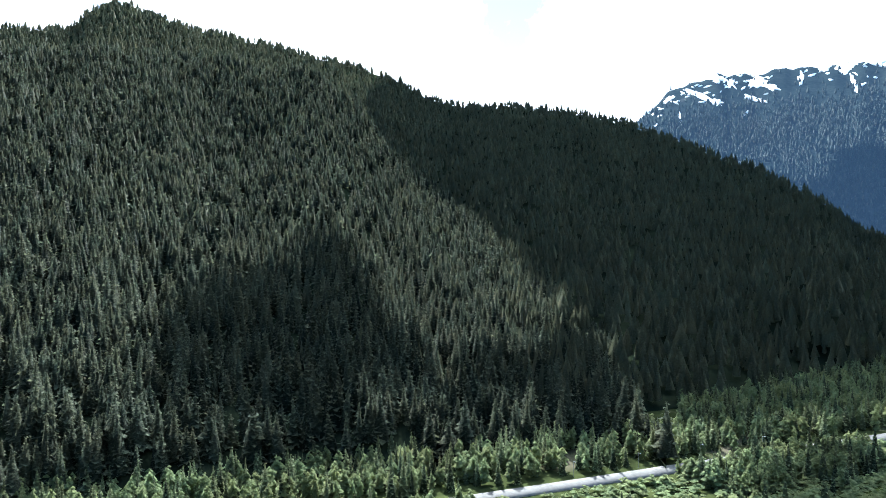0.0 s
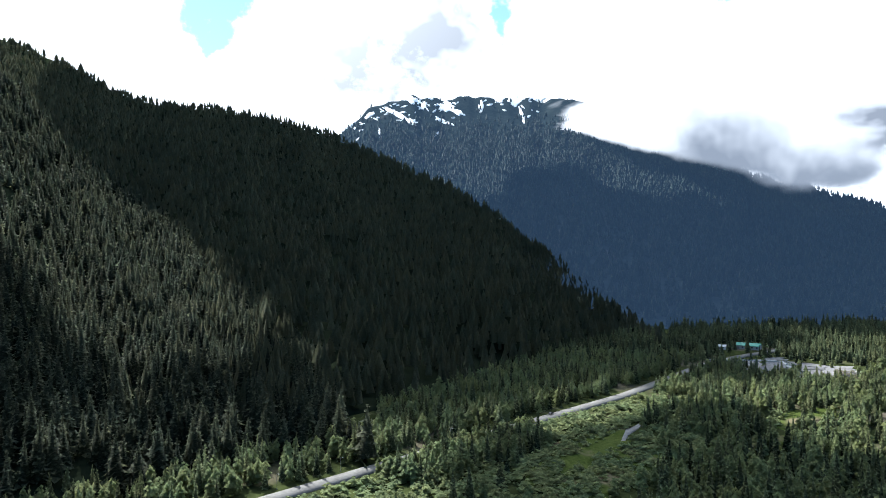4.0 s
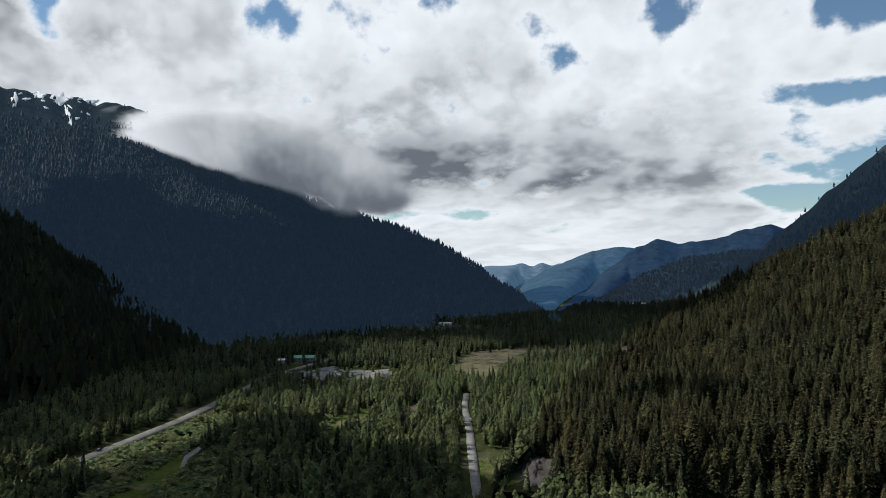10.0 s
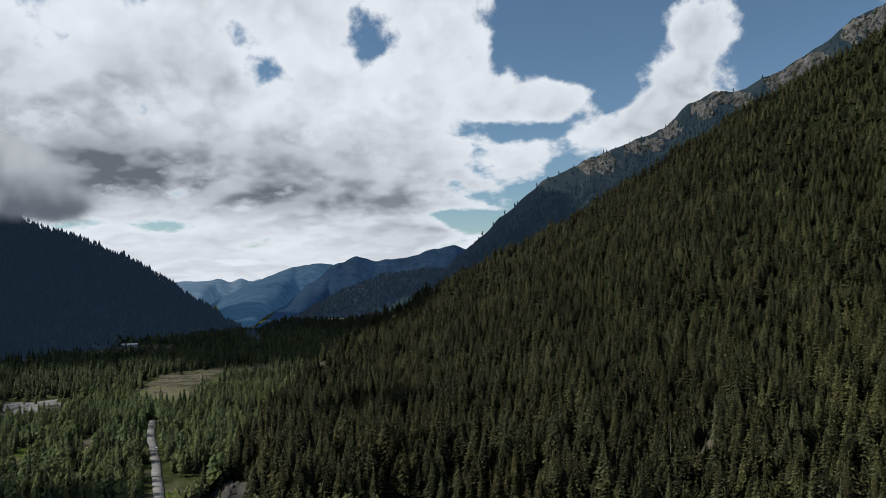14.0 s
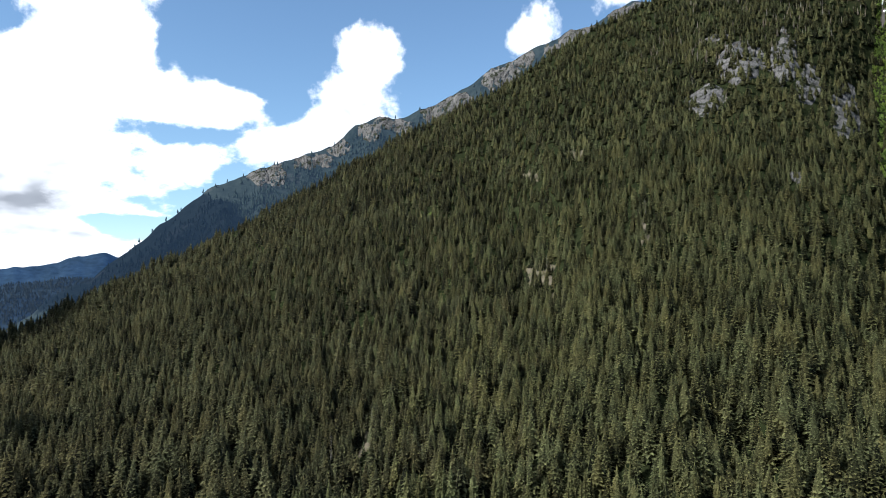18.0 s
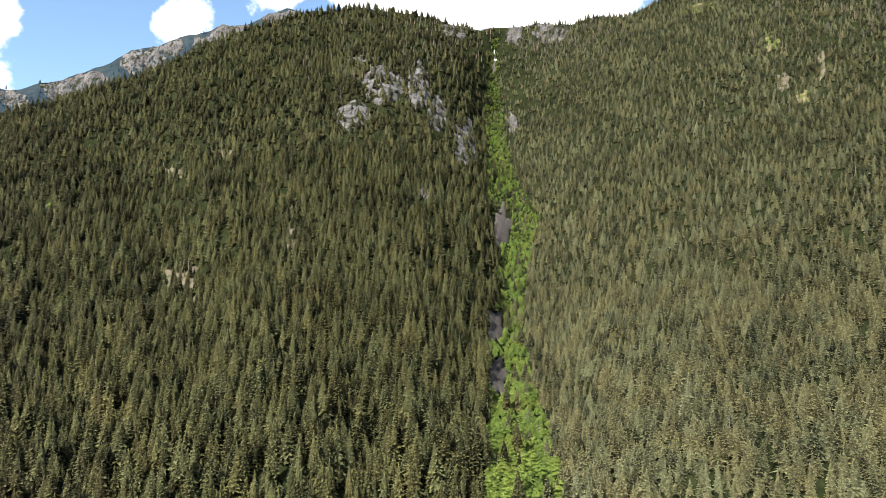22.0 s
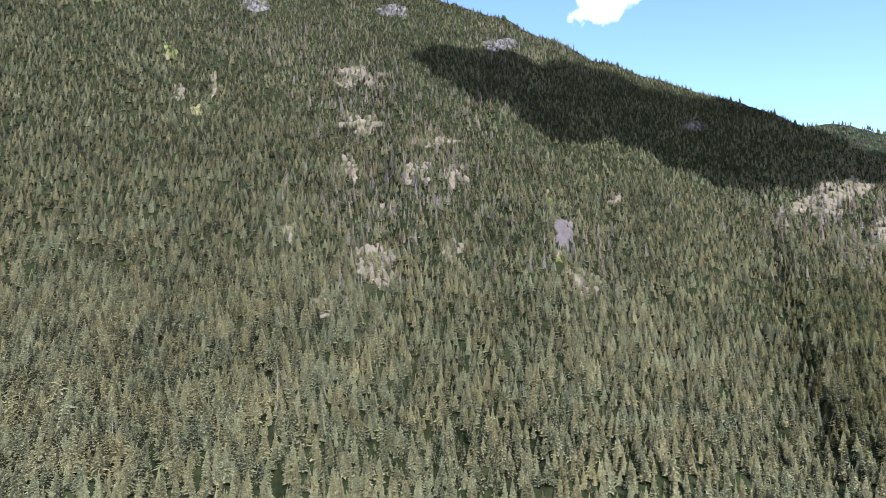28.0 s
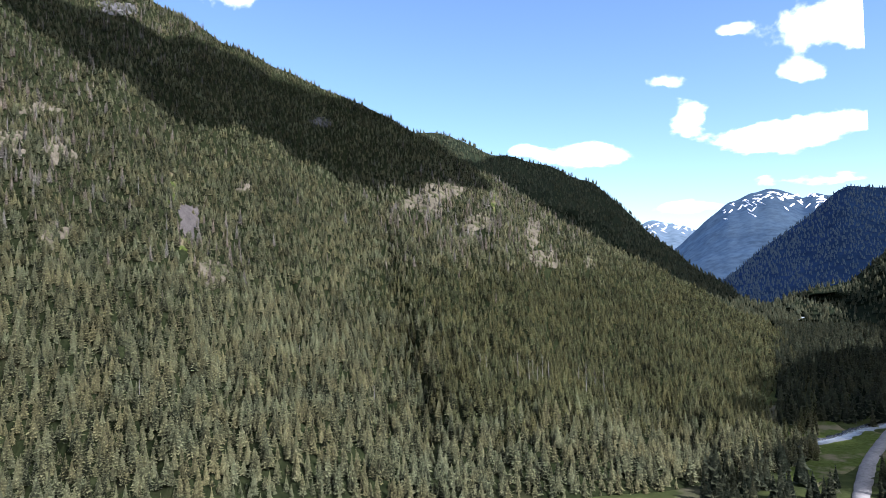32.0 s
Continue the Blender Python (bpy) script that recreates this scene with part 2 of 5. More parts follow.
SNOW_M = material("snow", (0.72, 0.74, 0.78), (0.86, 0.87, 0.88), 0.05, rough=0.6, bump=0.4)
WATER_M = material("shallow_water", (0.10, 0.11, 0.11), (0.20, 0.21, 0.20), 0.2, rough=0.15, bump=0.1, gloss=0.5)
CLOUD_M = material("cloud", (0.86, 0.86, 0.87), (0.93, 0.93, 0.93), 0.004, rough=1.0, bump=0)


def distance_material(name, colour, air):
    """A hazy far mountain: a plain backdrop of distance, the blue air before it painted in as emission."""
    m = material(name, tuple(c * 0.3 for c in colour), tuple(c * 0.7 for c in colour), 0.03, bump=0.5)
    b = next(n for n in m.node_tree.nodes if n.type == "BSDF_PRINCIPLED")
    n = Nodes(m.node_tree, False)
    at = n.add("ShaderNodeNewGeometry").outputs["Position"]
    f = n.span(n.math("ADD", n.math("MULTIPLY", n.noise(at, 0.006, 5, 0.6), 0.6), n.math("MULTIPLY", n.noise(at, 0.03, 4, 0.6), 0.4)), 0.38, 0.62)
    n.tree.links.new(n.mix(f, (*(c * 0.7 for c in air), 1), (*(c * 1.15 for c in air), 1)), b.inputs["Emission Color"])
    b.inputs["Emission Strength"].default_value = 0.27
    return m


# the high mountain and other far slopes: blue air painted in as emission
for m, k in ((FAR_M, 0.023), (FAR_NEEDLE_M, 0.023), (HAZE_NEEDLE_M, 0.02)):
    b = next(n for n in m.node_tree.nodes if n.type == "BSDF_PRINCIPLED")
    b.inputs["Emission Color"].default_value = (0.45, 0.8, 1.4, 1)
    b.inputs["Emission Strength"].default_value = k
# ---- the large structure ----
rng = np.random.default_rng(7)


def mesh_object(name, verts, faces, mat, attr=None, smooth=False):
    me = bpy.data.meshes.new(name)
    verts = np.ascontiguousarray(verts, dtype=np.float32)
    faces = np.ascontiguousarray(faces, dtype=np.int32)
    nf, k = faces.shape
    me.vertices.add(len(verts))
    me.vertices.foreach_set("co", verts.ravel())
    me.loops.add(nf * k)
    me.loops.foreach_set("vertex_index", faces.ravel())
    me.polygons.add(nf)
    me.polygons.foreach_set("loop_start", np.arange(0, nf * k, k, dtype=np.int32))
    if attr is not None:
        me.attributes.new("tint", "FLOAT", "POINT").data.foreach_set("value", np.ascontiguousarray(attr, dtype=np.float32))
    me.update(calc_edges=True)
    if smooth:
        me.polygons.foreach_set("use_smooth", np.ones(nf, dtype=bool))
    me.materials.append(mat)
    return new(name, me)


def wobble(seed, n=10, low=0.5, high=6.0):
    """A smooth random function of two coordinates, about -1 to 1."""
    r = np.random.default_rng(seed)
    k = np.exp(r.uniform(np.log(low), np.log(high), n))
    a, ph = r.uniform(0, 2 * np.pi, n), r.uniform(0, 2 * np.pi, n)
    amp = 1 / k ** 0.8
    amp = amp / amp.sum() * 1.8

    def f(x, y):
        s = 0
        for i in range(n):
            s = s + amp[i] * np.sin(k[i] * (x * np.cos(a[i]) + y * np.sin(a[i])) + ph[i])
        return s
    return f


class Slope:
    """A mountainside that rises from its foot to its crest, given by heading: crest elevation angle, foot and crest distance."""

    def __init__(self, seed, crest, foot, top, trees=20.0, amp=0.07, rough=0.25, grain=2.2, bend=1.2):
        self.crest, self.foot, self.top = np.array(crest).T, np.array(foot).T, np.array(top).T
        self.lo, self.hi = self.crest[0, 0], self.crest[0, -1]
        self.trees, self.amp, self.rough, self.grain, self.bend = trees, amp, rough, grain, bend
        self.w1, self.w2 = wobble(seed, 12, 8, 60), wobble(seed + 1, 14, 60, 500)
        self.gully = None

    def ends(self, az):
        rf, rc = np.interp(az, *self.foot), np.interp(az, *self.top)
        ec = np.interp(az, *self.crest) - np.degrees(np.arctan(self.trees / rc))
        ec = ec + self.rough * self.w2(np.radians(az), 0 * az + 3.0)
        # a crest below eye level never sinks under the valley floor
        rc = np.minimum(rc, np.where(ec < -0.5, 117.0 / np.tan(np.radians(np.maximum(-ec, 0.5))), 1e5))
        rf = np.minimum(rf, rc * 0.96)
        return rf, rc, np.degrees(np.arctan2(-120.0, rf)), ec

    def at(self, az, u):
        az, u = np.asarray(az, float), np.asarray(u, float)
        rf, rc, ef, ec = self.ends(az)
        el = ef + (ec - ef) * u
        r = rf * (rc / rf) ** np.maximum(u, 0) ** self.bend
        a = np.radians(az)
        fade = np.clip(np.minimum(u, 1 - u) * 6, 0, 1)
        r = r * (1 + fade * (self.amp * self.w1(a * self.grain + 0.25 * u, u * 0.32) + 0.010 * min(1.0, self.amp / 0.04) * self.w2(a * self.grain * 0.6, u * 0.5)))
        if self.gully is not None:
            r = r * (1 + fade * self.gully(az, el))
        return np.stack([r * np.sin(a), r * np.cos(a), 120.0 + r * np.tan(np.radians(el))], -1)

    def u_of(self, az, el):
        rf, rc, ef, ec = self.ends(np.asarray(az, float))
        return (el - ef) / np.maximum(ec - ef, 0.2)

    def el_of(self, az, u):
        rf, rc, ef, ec = self.ends(np.asarray(az, float))
        return ef + (ec - ef) * u

    def sheet(self, name, mat, step=0.3, rows=70, label="", category="mountain"):
        az = np.linspace(self.lo, self.hi, int((self.hi - self.lo) / step) + 2)
        u = np.linspace(0, 1, rows)
        A, U = np.meshgrid(az, u, indexing="ij")
        p = self.at(A, U)
        crest = p[:, -1]
        out = crest[:, :2] / np.linalg.norm(crest[:, :2], axis=1, keepdims=True)
        back = [p]
        for d, k in ((0.06, 0.9), (0.16, 0.55), (0.28, -0.02)):
            q = crest.copy()
            q[:, :2] += out * np.linalg.norm(crest[:, :2], axis=1, keepdims=True) * d * np.clip(crest[:, 2:] / 220, 0.1, 1)
            q[:, 2] = np.where(q[:, 2] > 0, q[:, 2] * k, q[:, 2] - 5)
            back.append(q[:, None])
        first = p[:, :1].copy()
        first[:, :, 2] = -15
        p = np.concatenate([first] + back, 1)
        n, m = p.shape[:2]
        i = np.arange(n * m).reshape(n, m)
        f = np.stack([i[:-1, :-1], i[:-1, 1:], i[1:, 1:], i[1:, :-1]], -1).reshape(-1, 4)
        ob = mesh_object(name, p.reshape(-1, 3), f, mat, smooth=True)
        return tagged(ob, label, category, kind="structure")

    def scatter(self, seed, per_m2, lo=None, hi=None, near=0, far=9999, keep=None):
        """Random places on the slope, with a given density and limits of distance."""
        r = np.random.default_rng(seed)
        lo, hi = lo if lo is not None else self.lo, hi if hi is not None else self.hi
        total = int((radians(hi - lo) / 2) * (np.interp((lo + hi) / 2, *self.top) ** 2) * per_m2 * 6) + 2000
        az, u = r.uniform(lo, hi, total), r.uniform(0, 1, total)
        rf, rc, ef, ec = self.ends(az)
        d = rf * (rc / rf) ** u ** self.bend
        area = d * d * np.log(rc / rf) * self.bend * u ** (self.bend - 1) * radians(hi - lo) * 1.12
        ok = (r.uniform(0, 1, total) < area * per_m2 / total) & (d > near) & (d < far)
        az, u = az[ok], u[ok]
        if keep is not None:
            ok = r.uniform(0, 1, len(az)) < keep(az, self.el_of(az, u))
            az, u = az[ok], u[ok]
        return self.at(az, u), az, u


FOOT_D = [(-7.5, 375), (-6.8, 365), (-4, 355), (0, 360), (10, 362), (30, 350), (50, 340), (80, 335), (120, 335), (150, 350), (165, 390), (172, 430), (176, 480)]
TOP_D = [(-7.5, 385), (-6.8, 388), (-4, 425), (-1.4, 530), (1.3, 720), (4, 920), (10, 1100), (20, 1250), (35, 1400), (50, 1480), (75, 1600), (90, 1550), (120, 1500), (135, 1450), (150, 1400), (165, 1350), (174, 1300), (176, 1200)]
hillside = Slope(11, [(-7.5, -16.0), (-6.8, -14.0), (-4, -11.6), (-1.4, -9.4), (1.3, -6.9), (4.2, -4.6), (7.5, -2.6), (10.8, -0.8), (14.5, 1.2), (17.3, 2.3), (20.5, 4.0), (24.1, 5.7), (28.4, 8.2), (31.6, 10.2), (34.4, 11.8), (37.6, 13.4), (41.1, 15.2), (46, 17.4), (49, 19.2), (52.6, 21.1), (56, 22.3), (61, 23.6), (66.1, 23.3), (69, 22.8), (72.8, 22.0), (76, 22.1), (81, 22.3), (84, 22.3), (86.7, 22.8), (89, 23.7), (95, 25), (105, 25.8), (115, 25), (121, 23.2), (126.3, 21.1), (130.3, 19.1), (134.2, 17.5), (138.6, 15.8), (143.4, 13.8), (147.4, 11.6), (152, 8.8), (156, 6.1), (160, 3.7), (163.5, 1.7), (166, 0.5), (169.2, -1.4), (172, -3.0), (174.2, -4.2), (176, -8)], FOOT_D, TOP_D, amp=0.095, bend=1.3)


def gully_line(el):
    """Heading of the avalanche gully at an elevation angle."""
    return np.interp(el, [-17, -11, -7.2, -4.2, 0.3, 3.4, 6.1, 8.8, 11.4, 14.4, 17, 19.7, 22], [76.4, 75.8, 75.2, 75.0, 75.2, 75.8, 75.9, 74.6, 74.3, 73.9, 73.9, 74.0, 74.3])


def gully_width(el):
    return np.interp(el, [-17, -11, -7, -1.5, 3.4, 6.6, 9, 12, 15, 19, 22], [2.8, 2.3, 1.6, 1.2, 1.1, 1.8, 1.2, 0.8, 0.65, 0.3, 0.2])


def gully_depth(az, el):
    d = az - gully_line(el)
    k = np.clip((el + 18) / 9, 0.3, 1)
    dip = (0.19 * np.where(d < 0, np.exp(-(d / 4.0) ** 2), np.exp(-(d / 9.0) ** 2)) + 0.06 * np.where(d < 0, np.exp(-(d / 11.0) ** 2), np.exp(-(d / 14.0) ** 2))) * k
    cut = 0.04 * np.exp(-(d / 1.3) ** 2) * k
    rib2 = -0.05 * np.exp(-((d - 13) / 6.0) ** 2) - 0.07 * np.exp(-((d - 52) / 9.0) ** 2) + 0.05 * np.exp(-((d - 66) / 6.0) ** 2)
    return dip + cut + rib2


hillside.gully = gully_depth
rocky_ridge = Slope(21, [(8, -3), (12.2, 0.4), (14.5, 2.0), (17.4, 4.2), (20.1, 6.8), (22.4, 8.3), (25.7, 10.0), (28.8, 11.0), (31.8, 12.0), (33.4, 13.4), (35.2, 14.3), (36.9, 14.2), (39, 14.9), (41.7, 16.3), (44.5, 17.7), (47.2, 19), (50.7, 20.3), (53.6, 21.4), (56.5, 22.4), (60, 22)], [(8, 1700), (60, 1500)], [(8, 2300), (30, 2500), (60, 2200)], trees=4, rough=0.35)
spur = Slope(31, [(-125, 12), (-110, 14), (-97, 15.5), (-88, 15.5), (-81, 14.8), (-77.4, 12.2), (-74.9, 8.3), (-71.3, 6.0), (-68.2, 3.3), (-65.1, 0.5), (-62.2, -2.0), (-59.4, -5.0), (-57.6, -7.0), (-56, -9.4), (-54.8, -11.7), (-53, -14)], [(-125, 440), (-110, 385), (-90, 362), (-70, 383), (-55, 438), (-53, 450)], [(-125, 1700), (-90, 1600), (-77, 1350), (-70, 1150), (-62, 820), (-57, 620), (-53, 520)])
dark_hill = Slope(41, [(-125, 15), (-110, 16), (-103.4, 16.0), (-99.2, 16.6), (-97.6, 18.0), (-95.6, 18.8), (-93.9, 18.2), (-88, 17.1), (-83.4, 16.4), (-78.6, 15.5), (-74.7, 14.2), (-70.4, 12.4), (-66, 12.0), (-62, 11.7), (-58.8, 11.2), (-55.5, 10.1), (-51.4, 8.6), (-47.7, 6.9), (-45.8, 6.0), (-42.3, 4.0), (-39.3, 1.7), (-36.4, -0.8), (-33.7, -3.1), (-31.4, -4.6), (-29.2, -6.2), (-28, -7)], [(-125, 700), (-62, 470), (-50, 550), (-45, 620), (-40, 720), (-35, 880), (-30, 1050), (-28, 1080)], [(-125, 2600), (-70, 2300), (-55, 2050), (-45, 1750), (-40, 1550), (-35, 1350), (-30, 1180), (-28, 1120)])
blue_mountain = Slope(51, [(-66, 3), (-60, 7), (-55, 10.2), (-52.3, 11.9), (-50.5, 12.7), (-48.8, 13.3), (-47, 13.1), (-43.8, 12.9), (-41, 13.2), (-38.6, 13.0), (-36.3, 12.7), (-33.9, 12.0), (-29, 9.6), (-24.7, 7.2), (-22, 5.9), (-19, 5.1), (-16.7, 4.0), (-14, 3.3), (-12, 2.7), (-10.7, 1.8), (-9.3, 0.7), (-8, -0.1), (-6.5, -1.2), (-4.3, -2.2), (-3.1, -3.3), (-2.2, -4.1), (-1.5, -4.6)], [(-66, 1500), (-36, 1110), (-25, 1120), (-17, 1240), (-10, 1480), (-2, 1650)], [(-66, 3500), (-40, 3700), (-20, 3200), (-10, 2800), (-1, 2000)], trees=12, amp=0.06, rough=0.5)
foothill = Slope(61, [(-8, -4.6), (-5, -4.1), (-1.9, -3.7), (0.4, -3.0), (4.2, -3.0), (8, -2.8), (16, -2.5)], [(-8, 1560), (16, 1600)], [(-8, 1750), (16, 2200)], trees=14)
valley_slopes = [
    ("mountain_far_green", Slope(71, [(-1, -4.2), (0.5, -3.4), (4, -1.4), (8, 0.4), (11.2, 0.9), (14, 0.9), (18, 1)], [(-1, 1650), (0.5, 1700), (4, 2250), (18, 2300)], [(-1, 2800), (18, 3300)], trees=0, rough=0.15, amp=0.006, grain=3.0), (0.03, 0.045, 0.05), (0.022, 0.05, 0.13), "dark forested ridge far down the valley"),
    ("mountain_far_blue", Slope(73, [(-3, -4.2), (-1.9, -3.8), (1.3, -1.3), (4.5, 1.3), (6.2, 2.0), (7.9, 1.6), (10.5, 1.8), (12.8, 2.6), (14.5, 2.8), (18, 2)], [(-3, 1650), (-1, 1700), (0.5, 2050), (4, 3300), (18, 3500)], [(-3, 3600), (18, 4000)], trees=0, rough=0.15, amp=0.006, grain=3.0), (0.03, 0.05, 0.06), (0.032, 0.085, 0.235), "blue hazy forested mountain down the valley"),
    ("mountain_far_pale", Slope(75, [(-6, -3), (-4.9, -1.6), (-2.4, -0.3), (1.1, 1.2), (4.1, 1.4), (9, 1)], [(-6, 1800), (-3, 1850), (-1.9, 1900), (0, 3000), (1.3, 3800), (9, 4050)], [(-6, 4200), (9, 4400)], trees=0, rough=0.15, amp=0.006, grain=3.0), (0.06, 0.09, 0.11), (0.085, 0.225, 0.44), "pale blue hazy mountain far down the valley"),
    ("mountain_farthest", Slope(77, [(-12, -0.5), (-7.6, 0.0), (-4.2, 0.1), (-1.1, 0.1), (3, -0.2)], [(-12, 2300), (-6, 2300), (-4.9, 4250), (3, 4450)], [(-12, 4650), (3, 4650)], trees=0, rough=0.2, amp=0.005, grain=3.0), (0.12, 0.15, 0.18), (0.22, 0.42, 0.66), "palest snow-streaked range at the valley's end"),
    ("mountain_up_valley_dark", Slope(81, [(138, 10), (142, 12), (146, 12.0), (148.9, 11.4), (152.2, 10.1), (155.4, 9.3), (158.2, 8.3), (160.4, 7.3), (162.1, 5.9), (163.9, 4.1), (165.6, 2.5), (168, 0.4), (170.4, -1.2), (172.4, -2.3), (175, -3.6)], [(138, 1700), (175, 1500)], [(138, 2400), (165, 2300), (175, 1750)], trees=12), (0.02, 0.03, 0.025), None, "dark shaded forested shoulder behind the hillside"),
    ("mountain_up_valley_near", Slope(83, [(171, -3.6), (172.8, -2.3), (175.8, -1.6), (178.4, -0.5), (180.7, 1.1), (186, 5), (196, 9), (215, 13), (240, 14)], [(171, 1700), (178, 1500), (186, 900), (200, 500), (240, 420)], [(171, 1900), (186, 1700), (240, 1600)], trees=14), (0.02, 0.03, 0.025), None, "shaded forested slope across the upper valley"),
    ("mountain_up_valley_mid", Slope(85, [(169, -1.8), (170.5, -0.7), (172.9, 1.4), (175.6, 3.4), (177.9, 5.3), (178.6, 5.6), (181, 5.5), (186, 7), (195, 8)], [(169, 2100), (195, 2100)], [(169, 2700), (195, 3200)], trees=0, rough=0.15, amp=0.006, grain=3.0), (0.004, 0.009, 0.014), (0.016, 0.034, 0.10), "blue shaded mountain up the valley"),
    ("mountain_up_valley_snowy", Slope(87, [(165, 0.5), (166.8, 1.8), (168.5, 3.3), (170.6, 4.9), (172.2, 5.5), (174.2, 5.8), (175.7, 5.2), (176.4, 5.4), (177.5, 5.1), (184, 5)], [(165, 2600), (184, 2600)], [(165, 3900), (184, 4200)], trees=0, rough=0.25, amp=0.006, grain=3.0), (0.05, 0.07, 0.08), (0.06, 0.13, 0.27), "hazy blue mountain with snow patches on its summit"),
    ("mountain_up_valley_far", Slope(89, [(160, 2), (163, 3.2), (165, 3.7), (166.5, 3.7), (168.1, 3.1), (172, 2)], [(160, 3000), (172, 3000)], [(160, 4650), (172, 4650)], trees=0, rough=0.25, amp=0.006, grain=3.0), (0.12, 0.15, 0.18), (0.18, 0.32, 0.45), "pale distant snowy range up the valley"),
]

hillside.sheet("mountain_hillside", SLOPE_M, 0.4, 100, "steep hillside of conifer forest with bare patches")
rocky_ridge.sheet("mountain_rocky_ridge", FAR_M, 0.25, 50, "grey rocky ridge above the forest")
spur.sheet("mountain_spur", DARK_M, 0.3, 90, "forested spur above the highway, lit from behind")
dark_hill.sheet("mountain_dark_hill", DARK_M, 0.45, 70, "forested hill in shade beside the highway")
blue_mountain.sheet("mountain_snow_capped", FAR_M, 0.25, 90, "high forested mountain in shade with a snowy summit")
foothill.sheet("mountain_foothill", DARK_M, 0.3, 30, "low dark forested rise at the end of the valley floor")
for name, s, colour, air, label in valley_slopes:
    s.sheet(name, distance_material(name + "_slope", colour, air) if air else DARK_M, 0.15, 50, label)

# the valley floor, one sheet out to the horizon
floor_w = wobble(91, 12, 0.004, 0.03)


def floor_z(x, y):
    return 0.8 * floor_w(x, y)


ring = np.concatenate([[0.01], np.geomspace(40, 4900, 110)])
turn = np.radians(np.arange(0, 360, 1.0))
R, TH = np.meshgrid(ring, turn, indexing="ij")
X, Y = R * np.sin(TH), R * np.cos(TH)
fv = np.stack([X, Y, floor_z(X, Y)], -1)
i = np.arange(R.size).reshape(R.shape)
j = np.roll(i, -1, axis=1)
tagged(mesh_object("ground", fv.reshape(-1, 3), np.stack([i[:-1], j[:-1], j[1:], i[1:]], -1).reshape(-1, 4), FLOOR_M, smooth=True), "flat valley floor of grass, gravel and young forest", "ground", kind="structure")


def ribbon(name, points, width, mat, label, category, lift=0.25, kind="structure", edge=0.0, seed=3):
    """A strip that follows the valley floor through the points, with a thickness."""
    pts = np.array(points, float)
    d = np.concatenate([[0], np.cumsum(np.linalg.norm(np.diff(pts, axis=0), axis=1))])
    s = np.arange(0, d[-1], 6.0)
    x, y = np.interp(s, d, pts[:, 0]), np.interp(s, d, pts[:, 1])
    for _ in range(6):
        x[1:-1], y[1:-1] = (x[:-2] + 2 * x[1:-1] + x[2:]) / 4, (y[:-2] + 2 * y[1:-1] + y[2:]) / 4
    tx, ty = np.gradient(x), np.gradient(y)
    ln = np.hypot(tx, ty)
    nx, ny = -ty / ln, tx / ln
    r = np.random.default_rng(seed)
    half = width / 2 * (1 + edge * r.uniform(-1, 1, (2, len(x))))
    z = floor_z(x, y) + lift
    rows = []
    for k, dz in ((-1.06, -1.2), (-1, 0), (0, 0.08), (1, 0), (1.06, -1.2)):
        h = half[0] if k < 0 else half[1]
        rows.append(np.stack([x + nx * h * k, y + ny * h * k, z + dz], -1))
    p = np.stack(rows, 1)
    n, m = p.shape[:2]
    q = np.arange(n * m).reshape(n, m)
    f = np.stack([q[:-1, :-1], q[:-1, 1:], q[1:, 1:], q[1:, :-1]], -1).reshape(-1, 4)
    return tagged(mesh_object(name, p.reshape(-1, 3), f[:, ::-1], mat), label, category, kind=kind)


HIGHWAY = [(-300, -260), (-305, 60), (-309, 250), (-311, 380), (-312, 505), (-322, 600), (-335, 700), (-330, 790), (-318, 860)]
SIDE_ROAD = [(-50, 345), (-57, 375), (-70, 445), (-80, 500), (-97, 580), (-105, 640)]
UPPER_ROAD = [(12, -250), (10, -420), (7, -490), (-2, -560), (-14, -640), (-40, -760)]
ribbon("road_highway", HIGHWAY, 10.0, ASPHALT_M, "pale worn asphalt highway along the valley", "road", 1.0)
ribbon("road_gravel", SIDE_ROAD, 5.5, GRAVEL_M, "straight pale gravel road through the trees", "road", 0.7, edge=0.12)
ribbon("road_upper", UPPER_ROAD, 8.0, GRAVEL_M, "pale gravel road curving beside a stream", "road", 0.7, edge=0.1)

